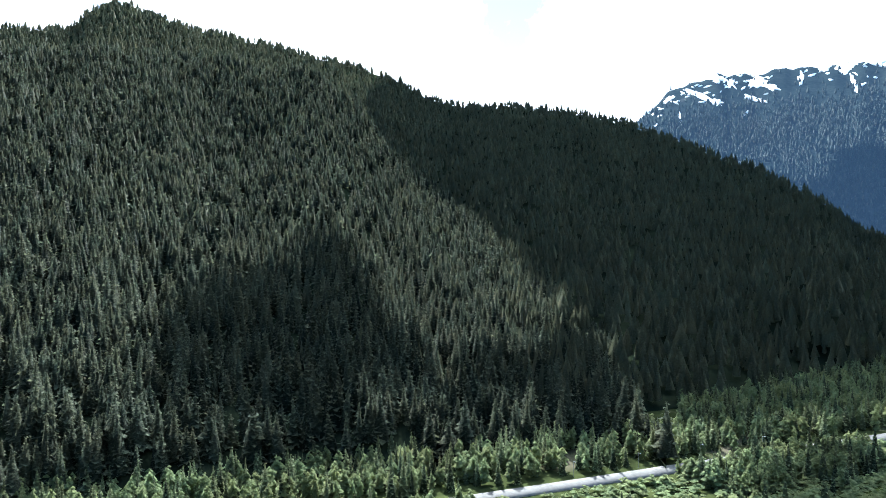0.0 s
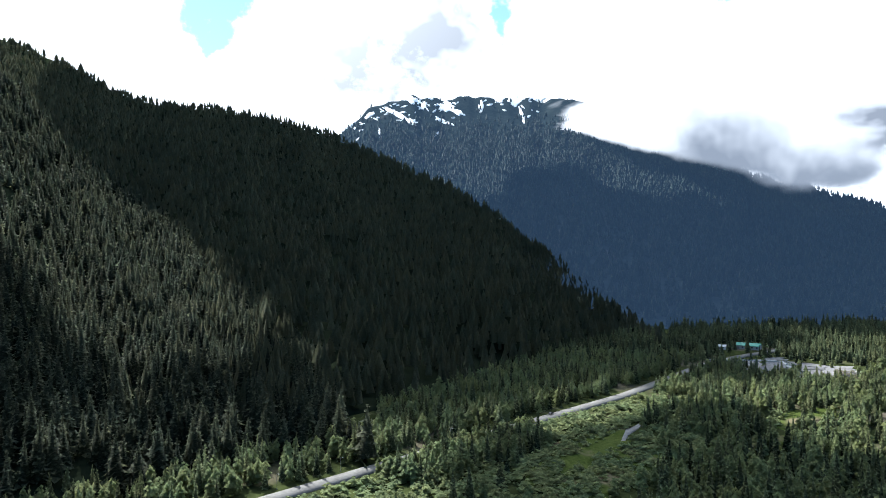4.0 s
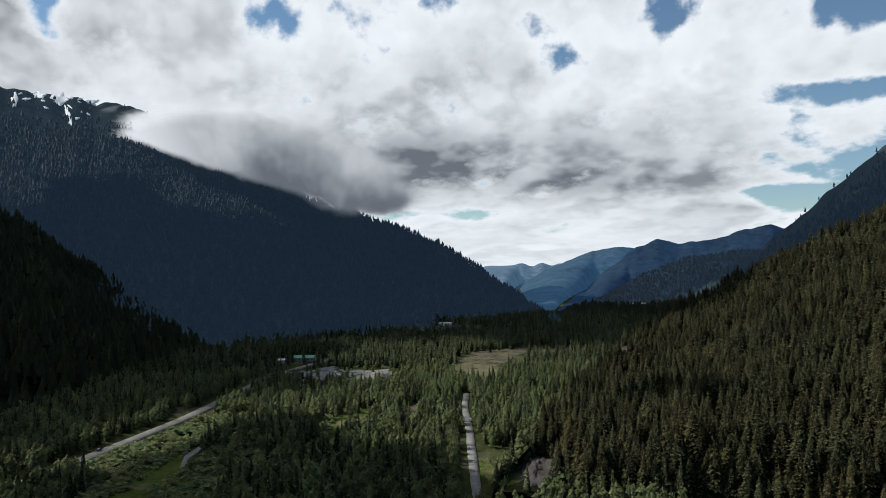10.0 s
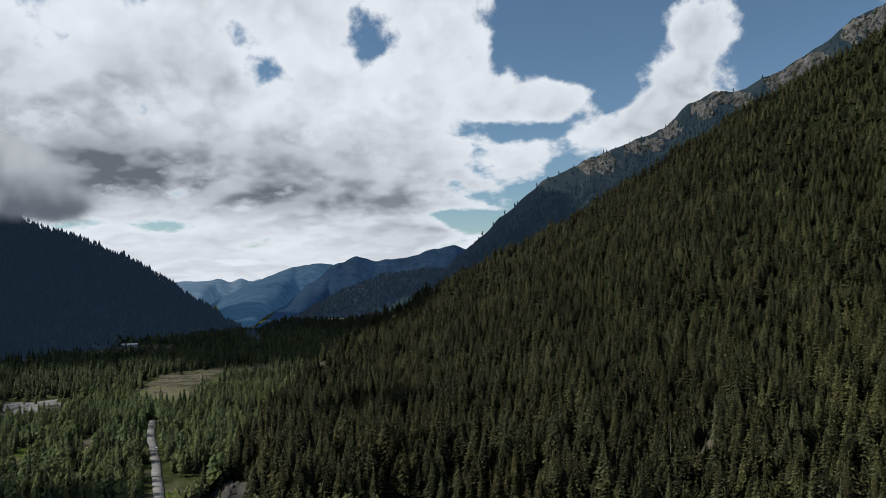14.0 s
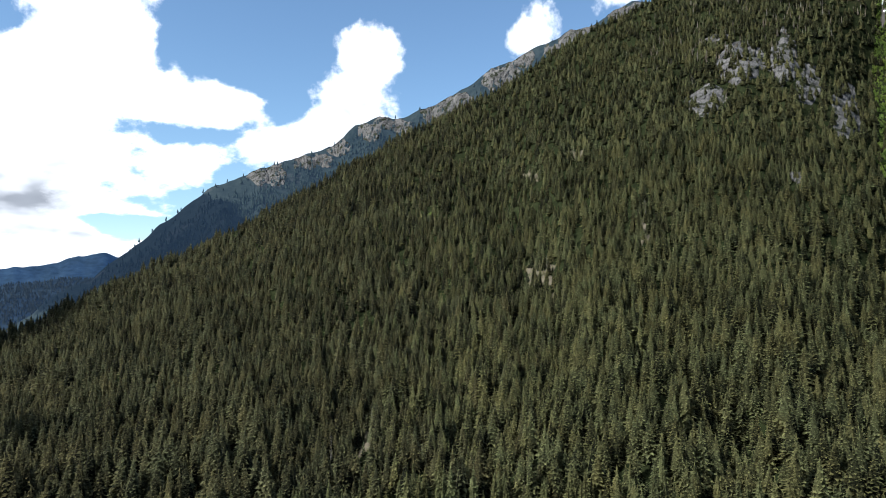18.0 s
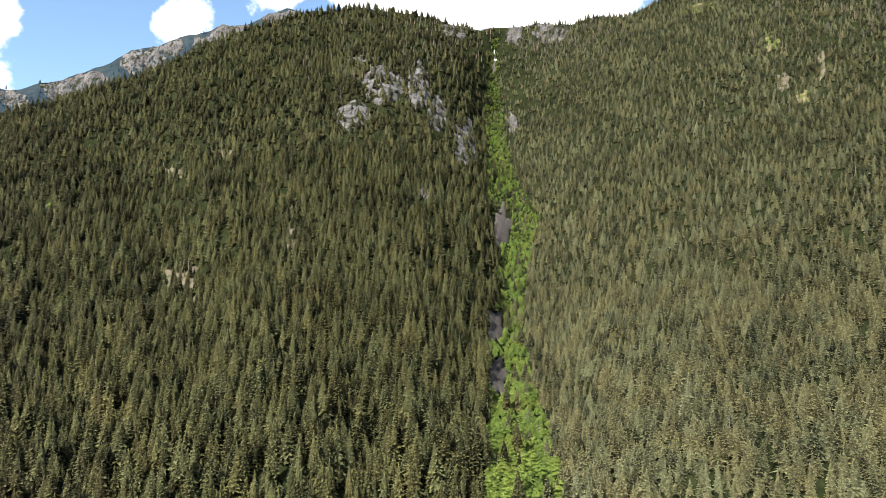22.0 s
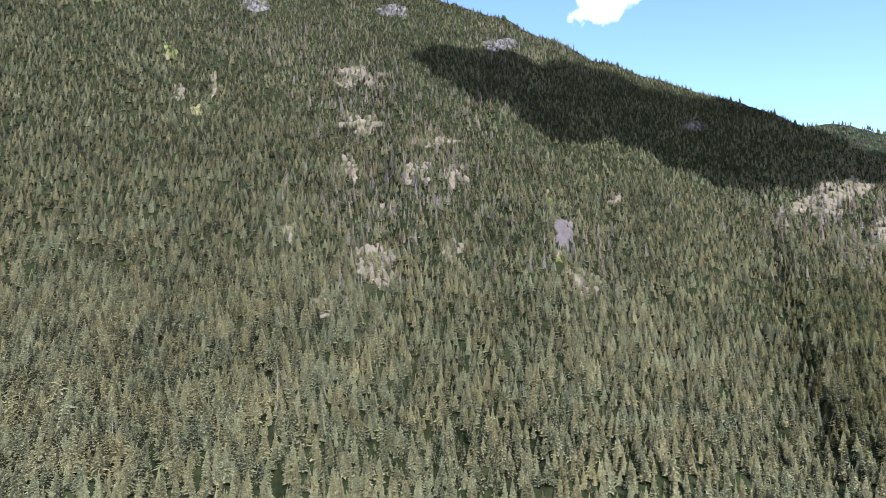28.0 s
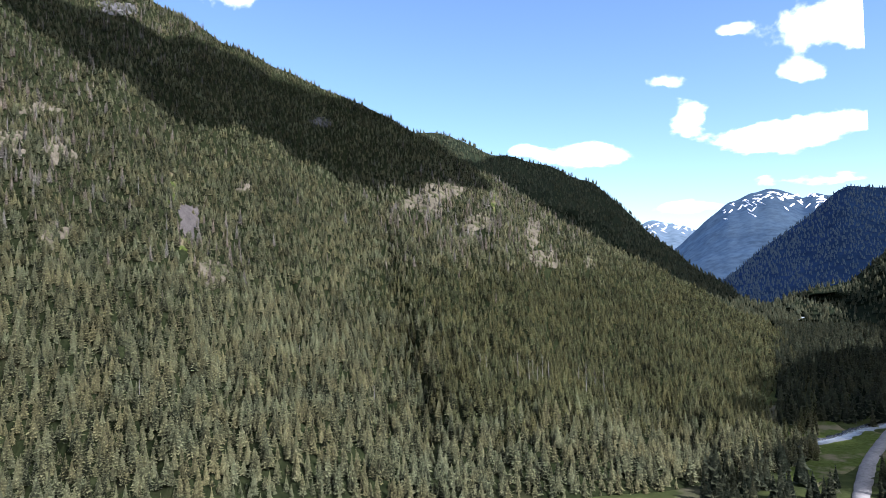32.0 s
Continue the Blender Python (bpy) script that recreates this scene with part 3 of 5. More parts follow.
# bare ground on the valley floor: x, y, half length, half width, heading, material
CLEARINGS = [
    ("clearing_field", -118, 800, 72, 34, -12, FIELD_M, "open brown and green logged field"),
    ("clearing_stumps", -112, 900, 62, 46, 25, TAN_M, "bare brown ground strewn with stumps and branches"),
    ("clearing_field_far", -60, 985, 60, 30, 60, TAN_M, "bare tan logged ground beside the field"),
    ("gravel_bar", -255, 735, 78, 36, 75, GRAVEL_M, "pale gravel river bar with driftwood"),
    ("gravel_bar_small", -298, 770, 30, 12, 10, GRAVEL_M, "narrow pale gravel bar"),
    ("gravel_bar_track", -212, 730, 34, 9, -20, TAN_M, "bare tan track beside the gravel bar"),
    ("yard", -365, 850, 42, 22, 80, TAN_M, "pale bare yard around a long shed"),
    ("creek_bed", -242, 372, 62, 7, -12, GRAVEL_M, "dry pale creek bed among shrubs"),
    ("meadow_strip", -182, 520, 50, 15, 15, GRASS_M, "bright green grassy strip between trees"),
    ("meadow_low", -172, 445, 26, 9, 10, GRASS_M, "small green grassy gap between trees"),
    ("meadow_scrub", -225, 330, 70, 36, -20, GRASS_M, "low green scrub in cloud shade"),
    ("road_verge", -54, 405, 22, 5, -14, GRASS_M, "bright green grass verge beside the gravel road"),
    ("clearing_gap", -140, 560, 26, 8, 10, TAN_M, "small bare gap among young trees"),
    ("meadow_upper", 30, -520, 75, 40, 5, GRASS_M, "bright green meadow beside the stream"),
    ("landslide_flat", -260, 1330, 150, 60, 70, SCREE_M, "broad bare debris flat in shade"),
]


def blob(n, seed, lo=0.75, hi=1.2):
    r = np.random.default_rng(seed)
    th = np.linspace(0, 2 * np.pi, n, endpoint=False)
    s = 1 + sum(r.uniform(-0.24, 0.24) * np.sin(k * th + r.uniform(0, 6)) for k in range(2, 7))
    return th, np.clip(s, lo, hi) * (1 + r.uniform(-0.16, 0.16, n))


def clearing(name, x, y, a, b, heading, mat, label, seed, lift):
    th, s = blob(40, seed)
    v, f = [], []
    c, sn = math.cos(radians(heading)), math.sin(radians(heading))
    rings = (0.0, 0.35, 0.7, 0.95, 1.02)
    for k in rings:
        px, py = s * k * b * np.cos(th), s * k * a * np.sin(th)
        gx, gy = x + px * c + py * sn, y - px * sn + py * c
        v.append(np.stack([gx, gy, floor_z(gx, gy) + (lift if k < 1 else -1.0)], -1))
    q = np.arange(len(rings) * 40).reshape(len(rings), 40)
    q2 = np.roll(q, -1, 1)
    f = np.stack([q[:-1], q[1:], q2[1:], q2[:-1]], -1).reshape(-1, 4)
    return tagged(mesh_object(name, np.concatenate(v), f, mat), label, "ground", kind="structure")


for k, (name, x, y, a, b, hd, mat, label) in enumerate(CLEARINGS):
    clearing(name, x, y, a, b, hd, mat, label, 200 + k, 0.35 + 0.02 * k)
ribbon("stream", [(60, -470), (42, -520), (26, -545), (16, -575), (0, -612), (-30, -650)], 11, WATER_M, "pale shallow stream winding over gravel", "water", 1.1, edge=0.4)
ribbon("river", [(-420, 700), (-330, 735), (-285, 775), (-262, 735), (-240, 700), (-225, 640)], 9, WATER_M, "shallow pale river between gravel bars", "water", 1.3, edge=0.4)


def line_distance(x, y, points):
    p = np.array(points, float)
    best = np.full(x.shape, 1e9)
    for a, b in zip(p[:-1], p[1:]):
        d = b - a
        t = np.clip(((x - a[0]) * d[0] + (y - a[1]) * d[1]) / (d @ d), 0, 1)
        best = np.minimum(best, np.hypot(x - a[0] - t * d[0], y - a[1] - t * d[1]))
    return best


def floor_keep(x, y):
    """How likely a tree stands at a place of the valley floor."""
    k = np.ones(x.shape)
    k[line_distance(x, y, HIGHWAY) < 13] = 0
    # low scrub only, on the open side of the highway
    k[(x > -311) & (x < -255) & (((y > 110) & (y < 235)) | ((y > 350) & (y < 520)))] = 0
    k[(x > -262) & (x < -190) & (y > 170) & (y < 420)] *= 0.12
    k[line_distance(x, y, SIDE_ROAD) < np.where(y < 480, 9, 6)] = 0
    k[line_distance(x, y, UPPER_ROAD) < 9] = 0
    # open bank beside the gravel road
    k[(line_distance(x, y, [(a + 16, b) for a, b in SIDE_ROAD[:3]]) < 15)] *= 0.1
    for name, cx, cy, a, b, hd, *_ in CLEARINGS:
        c, s = math.cos(radians(hd)), math.sin(radians(hd))
        px, py = (x - cx) * c - (y - cy) * s, (x - cx) * s + (y - cy) * c
        k[(px / b) ** 2 + (py / a) ** 2 < 1.05] *= 0.03
        # lower growth on the side towards the middle of the valley, so that the opening lies free
        far = 1 + 45 / np.hypot(x, y)
        px, py = (x * far - cx) * c - (y * far - cy) * s, (x * far - cx) * s + (y * far - cy) * c
        k[(px / b) ** 2 + (py / a) ** 2 < 0.8] *= 0.12
    return k


# ---- forests ----


def conifer_template(tiers, spikes, seed, slim=1.0, notch=0.45):
    """A spire of jagged drooping whorls of branches, 1 high and about 0.36 wide."""
    r = np.random.default_rng(seed)
    v, f, tip = [], [], []
    n = spikes * 2
    for t in range(tiers):
        k = t / tiers
        z = 0.20 + 0.68 * k ** 1.05
        reach = (0.175 * (1 - k) ** 0.75 + 0.025) * slim
        top = 1.0 if t == tiers - 1 else min(0.97, z + 1.9 / tiers * (1 - 0.35 * k) + 0.05)
        a0, b = r.uniform(0, 6.28), len(v)
        ox, oy = r.normal(0, 0.012, 2)
        v.append((ox, oy, top))
        tip.append(0.55)
        for i in range(n):
            a = a0 + 2 * math.pi * i / n + r.uniform(-0.2, 0.2)
            far = i % 2 == 0
            out = reach * (r.uniform(0.85, 1.18) if far else r.uniform(notch * 0.7, notch * 1.2))
            v.append((ox + out * math.cos(a), oy + out * math.sin(a), z + (r.uniform(-0.03, 0.01) if far else r.uniform(-0.01, 0.03))))
            # notches darker than the branch ends: shade put into the tint
            tip.append(1.0 if far else 0.0)
        f += [(b, b + 1 + i, b + 1 + (i + 1) % n) for i in range(n)]
    return np.array(v), np.array(f), np.array(tip)


def spray_template(tiers, per, seed, slim=1.0, wide=1.0, core=6, fine=True):
    """A conifer 1 high: a bare stem, a dark ragged inner cone and whorls of narrow drooping boughs, each tilted its own way."""
    r = np.random.default_rng(seed)
    v, f, tip = [], [], []
    low, full = r.uniform(0.0, 0.07), r.uniform(0.78, 1.05)
    if fine:
        v += [(0.012, 0, 0), (-0.006, 0.01, 0), (-0.006, -0.01, 0), (0, 0, low + 0.2)]
        f += [(0, 1, 3), (1, 2, 3), (2, 0, 3)]
        tip += [-1.0] * 4

    def reach_at(k):
        return (0.185 * max(0.0, 1 - k) ** full + 0.012) * slim

    # twigs and old needles round the stem; tint also paints the crown's inner shade
    for k0, k1 in ((0.0, 0.45), (0.3, 0.98)) if fine else ((0.02, 1.0),):
        b = len(v)
        for i in range(core):
            a = 2 * math.pi * (i + r.uniform(-0.2, 0.2)) / core
            q = reach_at(k0) * r.uniform(0.55, 0.78)
            v.append((q * math.cos(a), q * math.sin(a), low + (0.97 - low) * (k0 + r.uniform(-0.03, 0.03))))
        v.append((0, 0, low + (0.97 - low) * k1 + 0.12 * (k1 < 0.9)))
        f += [(b + i, b + (i + 1) % core, b + core) for i in range(core)]
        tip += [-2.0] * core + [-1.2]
    lop = r.uniform(0, 6.28)
    for t in range(tiers):
        k = (t + 0.3) / tiers
        n = max(3, round(per * (1.2 - 0.75 * k)))
        a0 = r.uniform(0, 6.28)
        for i in range(n):
            a = a0 + 2 * math.pi * (i + r.uniform(-0.3, 0.3)) / n
            z = low + 0.02 + (0.96 - low) * k + r.uniform(-0.45, 0.45) / tiers
            reach = reach_at(k) * r.uniform(0.72, 1.12) * (1 + 0.10 * math.cos(a - lop))
            c, s = math.cos(a), math.sin(a)
            w = reach * 2.3 / n * wide * r.uniform(0.75, 1.2)
            drop = reach * r.uniform(0.0, 0.24)
            up = 0.11 / tiers
            root, side = reach * r.uniform(0.36, 0.52), r.uniform(-0.6, 0.6) * w
            b = len(v)
            v += [(root * c - w * s, root * s + w * c, z + up + side), (reach * c, reach * s, z - drop), (root * c + w * s, root * s - w * c, z + up - side)]
            # dark roots, light ends: fresh growth plus inner shade, put into the tint
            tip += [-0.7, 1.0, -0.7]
            f.append((b, b + 1, b + 2))
    if fine:
        b = len(v)
        v += [(0.014, 0, 0.9), (-0.007, 0.012, 0.9), (-0.007, -0.012, 0.9), (0, 0, 1.0)]
        tip += [0.3, 0.3, 0.3, 1.0]
        f += [(b, b + 1, b + 3), (b + 1, b + 2, b + 3), (b + 2, b, b + 3)]
    return np.array(v), np.array(f), np.array(tip)


def leafy_template(clumps, seed):
    """A broad-leaved crown of many small tilted leaf clumps round a narrow egg, 1 high."""
    r = np.random.default_rng(seed)
    v, f = [], []
    for c in range(clumps):
        k = (c + 0.5) / clumps
        z = 0.12 + 0.86 * k
        rad = 0.20 * math.sin(math.pi * min(1, 0.18 + 0.80 * k)) ** 0.7
        a = c * 2.4 + r.uniform(-0.4, 0.4)
        cx, cy = rad * 0.62 * math.cos(a), rad * 0.62 * math.sin(a)
        s = rad * r.uniform(0.75, 1.15) + 0.02
        b = len(v)
        v += [(cx, cy, z + s * 0.75)]
        n = 5
        for i in range(n):
            t = 2 * math.pi * i / n + r.uniform(-0.3, 0.3)
            v.append((cx + s * r.uniform(0.7, 1.15) * math.cos(t), cy + s * r.uniform(0.7, 1.15) * math.sin(t), z - s * r.uniform(0.1, 0.5)))
        for i in range(n):
            f.append((b, b + 1 + i, b + 1 + (i + 1) % n))
    return np.array(v), np.array(f), r.uniform(-0.5, 1.0, len(v))


def forest(name, places, heights, templates, mat, label, category="forest", width=(0.8, 1.2), lean=0.02, seed=1, sink=0.4):
    """Many trees joined into one object."""
    r = np.random.default_rng(seed)
    pick = r.integers(0, len(templates), len(places))
    V, F, T, base = [], [], [], 0
    for k, (tv, tf, tip) in enumerate(templates):
        p, h = places[pick == k], heights[pick == k]
        n = len(p)
        if not n:
            continue
        a = r.uniform(0, 2 * np.pi, n)
        wd = h * r.uniform(*width, n)
        c, s = np.cos(a)[:, None], np.sin(a)[:, None]
        j = r.uniform(0.9, 1.1, (n, len(tv)))
        x = (tv[None, :, 0] * c - tv[None, :, 1] * s) * wd[:, None] * j
        y = (tv[None, :, 0] * s + tv[None, :, 1] * c) * wd[:, None] * j
        z = tv[None, :, 2] * h[:, None]
        x = x + z * r.normal(0, lean, n)[:, None]
        y = y + z * r.normal(0, lean, n)[:, None]
        V.append((np.stack([x, y, z - sink], -1) + p[:, None, :]).reshape(-1, 3))
        F.append((tf[None] + (base + np.arange(n) * len(tv))[:, None, None]).reshape(-1, 3))
        # tip weight: painted crown shade for conifers, over each tree's own tone
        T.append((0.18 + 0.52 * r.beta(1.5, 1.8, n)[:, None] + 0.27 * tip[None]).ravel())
        base += n * len(tv)
    ob = mesh_object(name, np.concatenate(V), np.concatenate(F), mat, attr=np.concatenate(T))
    return tagged(ob, label, category, kind="stuff")


NEAR_T = [spray_template(13, 11, k, 1.15 + 0.03 * k, 1.0, 5) for k in range(9)]
SLOPE_T = [spray_template(9, 9, 10 + k, 1.2 + 0.03 * k, 0.95, 5, False) for k in range(9)]
MID_T = [spray_template(8, 7, 20 + k, 1.18 + 0.03 * k, 1.0, 5, False) for k in range(9)]
FAR_T = [spray_template(4, 5, 40 + k, 1.3 + 0.03 * k, 1.1, 4, False) for k in range(8)]
TINY_T = [conifer_template(2, 2, 60 + k, 1.2, 0.6) for k in range(5)]
LEAFY_T = [leafy_template(10, 80 + k) for k in range(5)]
SHRUB_T = [leafy_template(5, 90 + k) for k in range(4)]

# bare places on the hillside: heading, elevation angle, half width, half height, kind, share of trees that stay
PATCHES = [
    (112.0, 2.2, 1.8, 2.0, "dry", 0.12), (108.4, -1.2, 1.9, 0.8, "dry", 0.3), (109.4, -3.0, 0.5, 1.0, "dry", 0.3), (118.4, 3.4, 1.0, 0.9, "dry", 0.3), (105.0, 5.0, 0.9, 0.9, "dry", 0.4),
    (110.9, 13.8, 2.0, 0.8, "dry", 0.3), (110.6, 17.5, 2.2, 0.8, "dry", 0.35), (115.3, 9.8, 1.6, 1.0, "dry", 0.3), (118.8, 9.5, 1.1, 1.3, "dry", 0.3), (109.7, 10.2, 0.9, 1.1, "dry", 0.3), (113.1, 6.9, 0.9, 0.7, "dry", 0.4), (117.4, 12.3, 1.4, 0.5, "dry", 0.45),
    (96.4, 15.6, 0.5, 0.7, "dry", 0.2), (95.7, 18.4, 0.5, 0.6, "grass", 0.2), (97.6, 14.3, 0.5, 0.5, "grass", 0.3), (99.0, 16.3, 0.25, 0.9, "dry", 0.2), (114.7, -2.0, 0.35, 0.6, "dry", 0.3), (102.2, 22.4, 1.3, 0.5, "rock", 0.4),
    (127.6, 4.6, 0.95, 1.3, "scree", 0.03), (127.2, 2.7, 0.5, 0.6, "grass", 0.0), (129.4, 0.3, 1.3, 1.1, "dry", 0.1), (131.9, 7.2, 0.9, 0.5, "dry", 0.4), (126.3, 7.0, 0.4, 1.2, "grass", 0.3),
    (146.4, 5.9, 1.8, 1.2, "dry", 0.12), (148.2, 6.8, 1.6, 0.9, "dry", 0.25), (150.9, 4.2, 1.4, 0.8, "dry", 0.2), (149.6, 2.6, 1.0, 0.8, "dry", 0.3), (155.4, 3.2, 0.7, 1.3, "dry", 0.15), (156.3, 1.0, 1.2, 0.9, "dry", 0.15), (159.9, 0.6, 0.5, 0.5, "dry", 0.3), (152.3, 6.0, 0.3, 0.9, "grass", 0.1), (143.8, 5.0, 0.7, 0.8, "dry", 0.4),
    (57.3, 4.7, 0.6, 1.2, "dry", 0.2), (48.7, 1.0, 1.5, 0.9, "dry", 0.35), (50.1, -0.8, 0.7, 0.5, "dry", 0.35), (48.0, 9.2, 0.8, 0.6, "dry", 0.3), (51.6, 10.9, 0.8, 0.5, "dry", 0.4), (52.5, 7.8, 0.5, 0.5, "grass", 0.4), (37.7, 5.2, 0.5, 0.5, "dry", 0.3), (39.7, 6.0, 0.5, 0.5, "grass", 0.3),
    (39.4, -12.9, 1.0, 1.1, "dry", 0.3), (34.4, -12.2, 0.8, 1.1, "dry", 0.3), (31.9, -14.7, 1.0, 0.9, "dry", 0.25), (28.3, -15.4, 0.8, 0.8, "dry", 0.3), (35.7, -9.2, 0.5, 0.5, "dry", 0.4), (10.2, -11.0, 0.5, 0.5, "rock", 0.3), (3.7, -6.6, 0.6, 0.5, "dry", 0.3), (-1.0, -10.0, 0.6, 0.9, "rock", 0.3),
    (-3.6, -16.4, 1.5, 1.4, "scree", 0.04), (-6.2, -16.4, 0.8, 1.0, "grass", 0.05), (138, 12.5, 1.0, 0.4, "rock", 0.8), (122.7, 19.9, 1.6, 0.5, "rock", 0.5), (98.6, 23.0, 0.6, 0.5, "rock", 0.6), (104.6, 24.0, 1.0, 0.8, "rock", 0.6), (113.5, 22.6, 1.3, 0.5, "rock", 0.6), (90.5, 21.6, 1.2, 0.35, "grass", 0.5),
    (74.6, 5.4, 0.8, 1.7, "scree", 0.0), (74.0, -3.0, 0.8, 1.5, "scree", 0.0), (74.2, -6.9, 0.8, 1.6, "scree", 0.0), (74.0, 18.6, 0.16, 0.8, "scree", 0.0),
    (64.6, 16.9, 1.9, 1.6, "rock", 0.1), (67.6, 16.9, 1.0, 2.1, "rock", 0.1), (62.0, 14.5, 1.7, 1.2, "rock", 0.2), (69.2, 14.8, 0.9, 1.6, "rock", 0.3), (71.6, 12.6, 1.0, 2.0, "rock", 0.3), (78.8, 20.9, 1.6, 0.9, "rock", 0.25), (75.7, 20.8, 0.8, 0.8, "rock", 0.2), (70.6, 21.2, 1.2, 0.6, "rock", 0.3), (68.1, 8.3, 0.5, 0.6, "rock", 0.3), (75.5, 14.0, 0.5, 0.9, "rock", 0.2), (63.0, 19.0, 1.2, 0.25, "rock", 0.3),
]


def hillside_keep(az, el):
    k = np.ones(az.shape)
    d = np.abs(az - gully_line(el))
    k[d < gully_width(el) * 1.1] = 0.09
    for a, e, wa, we, kind, stay in PATCHES:
        # the trees below a bare place would hide it, so it reaches further down
        q = ((az - a) / wa) ** 2 + ((el - e) / np.where(el < e, we * 1.1 + 0.9 + 0.1 * np.clip(-e, 0, 15), we)) ** 2
        k[q < 0.9] *= max(stay, 0.22) if kind == "rock" else stay
    return k


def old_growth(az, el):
    """The taller stand before the gully, its needles darkened to carry shade."""
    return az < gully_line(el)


def hillside_forest(seed, per_m2, near, far, tall, lo=None):
    """Places and heights of the trees in a belt of the hillside, and to which of its three needle tones they belong."""
    p, az, u = hillside.scatter(seed, per_m2 * 2, lo=lo, near=near, far=far, keep=hillside_keep)
    # one tree to a cell, so that they stand evenly
    cell = 0.97 / math.sqrt(per_m2)
    key = np.floor(p[:, 0] / cell) * 10007 + np.floor(p[:, 1] / cell)
    one = np.sort(np.unique(key, return_index=True)[1])
    p, az, u = p[one], az[one], u[one]
    free = (line_distance(p[:, 0], p[:, 1], SIDE_ROAD) > 12) & (line_distance(p[:, 0], p[:, 1], [(a + 18, b) for a, b in SIDE_ROAD[:3]]) > 17)
    p, az, u = p[free], az[free], u[free]
    r = np.random.default_rng(seed)
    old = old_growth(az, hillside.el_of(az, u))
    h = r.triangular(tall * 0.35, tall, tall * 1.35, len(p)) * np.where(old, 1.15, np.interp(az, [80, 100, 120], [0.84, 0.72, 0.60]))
    # these trees carry cloud shade in their needle colour
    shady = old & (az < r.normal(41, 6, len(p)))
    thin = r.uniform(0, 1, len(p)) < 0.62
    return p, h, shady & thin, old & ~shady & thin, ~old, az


NEARBY = []
# where, seed, density, nearest, farthest, kind of tree, height, first heading
BELTS = [("lower", 1, 1 / 31, 240, 600, NEAR_T, 20, None), ("middle", 2, 1 / 42, 600, 950, MID_T, 16.5, None), ("upper", 3, 1 / 52, 950, 9999, FAR_T, 16, None), ("understory", 4, 1 / 42, 240, 620, MID_T, 11, -8), ("understory_middle", 6, 1 / 170, 620, 950, FAR_T, 15, 98)]
for where, seed, per_m2, near, far, templates, tall, lo in BELTS:
    p, h, shady, old, young, az = hillside_forest(seed, per_m2, near, far, tall, lo)
    el = np.degrees(np.arctan2(p[:, 2] - 120, np.hypot(p[:, 0], p[:, 1])))
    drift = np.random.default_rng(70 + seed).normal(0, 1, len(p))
    # part of the right-hand young stand takes the darkened needle colour
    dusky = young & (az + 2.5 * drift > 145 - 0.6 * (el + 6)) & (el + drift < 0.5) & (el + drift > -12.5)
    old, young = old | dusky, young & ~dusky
    if where == "understory":
        young &= (np.random.default_rng(61).uniform(0, 1, len(p)) < 0.4) | (np.hypot(p[:, 0], p[:, 1]) < 455)
    if where == "lower":
        # the nearest trees that come into view stand as trees of their own
        d = np.linalg.norm(p[:, :2], axis=1)
        seen = (p[:, 2] + h - 120) / d > -0.30
        order = np.argsort(np.where(seen & (shady | old | young), d, 1e9))[:300]
        NEARBY = [(p[i], h[i], bool(old[i] | shady[i])) for i in order]
        shady[order] = old[order] = young[order] = False
        small = young & (az > 104)
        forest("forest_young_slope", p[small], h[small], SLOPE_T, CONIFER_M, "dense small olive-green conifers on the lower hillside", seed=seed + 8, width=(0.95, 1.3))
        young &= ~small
    for stand, pick, mat, label in (("shady", shady, SHADY_M, "dark brownish conifers on the %s hillside"), ("old", old, DARKENED_M, "tall dark old conifers on the %s hillside"), ("young", young, CONIFER_M, "dense olive-green conifers on the %s hillside")):
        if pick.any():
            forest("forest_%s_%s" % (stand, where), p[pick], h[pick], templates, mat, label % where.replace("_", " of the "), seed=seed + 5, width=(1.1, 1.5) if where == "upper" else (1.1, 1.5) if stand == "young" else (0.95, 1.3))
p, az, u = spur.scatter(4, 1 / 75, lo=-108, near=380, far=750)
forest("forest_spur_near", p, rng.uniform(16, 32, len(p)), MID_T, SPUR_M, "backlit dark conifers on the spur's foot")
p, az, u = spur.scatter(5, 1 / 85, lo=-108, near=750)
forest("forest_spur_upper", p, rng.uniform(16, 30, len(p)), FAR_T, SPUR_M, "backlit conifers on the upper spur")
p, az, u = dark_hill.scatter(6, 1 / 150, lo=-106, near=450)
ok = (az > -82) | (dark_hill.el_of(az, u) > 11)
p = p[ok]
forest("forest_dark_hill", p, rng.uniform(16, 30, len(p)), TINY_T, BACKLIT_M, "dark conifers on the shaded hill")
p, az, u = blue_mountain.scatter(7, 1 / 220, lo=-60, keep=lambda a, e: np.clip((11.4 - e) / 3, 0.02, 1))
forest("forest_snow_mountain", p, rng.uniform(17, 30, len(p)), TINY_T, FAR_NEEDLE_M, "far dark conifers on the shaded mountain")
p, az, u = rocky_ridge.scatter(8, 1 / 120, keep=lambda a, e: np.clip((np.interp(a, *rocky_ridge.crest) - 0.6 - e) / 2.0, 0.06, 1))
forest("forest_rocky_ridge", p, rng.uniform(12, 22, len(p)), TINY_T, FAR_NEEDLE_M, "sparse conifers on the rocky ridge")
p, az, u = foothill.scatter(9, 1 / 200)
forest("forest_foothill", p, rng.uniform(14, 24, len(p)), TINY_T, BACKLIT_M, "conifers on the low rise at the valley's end")
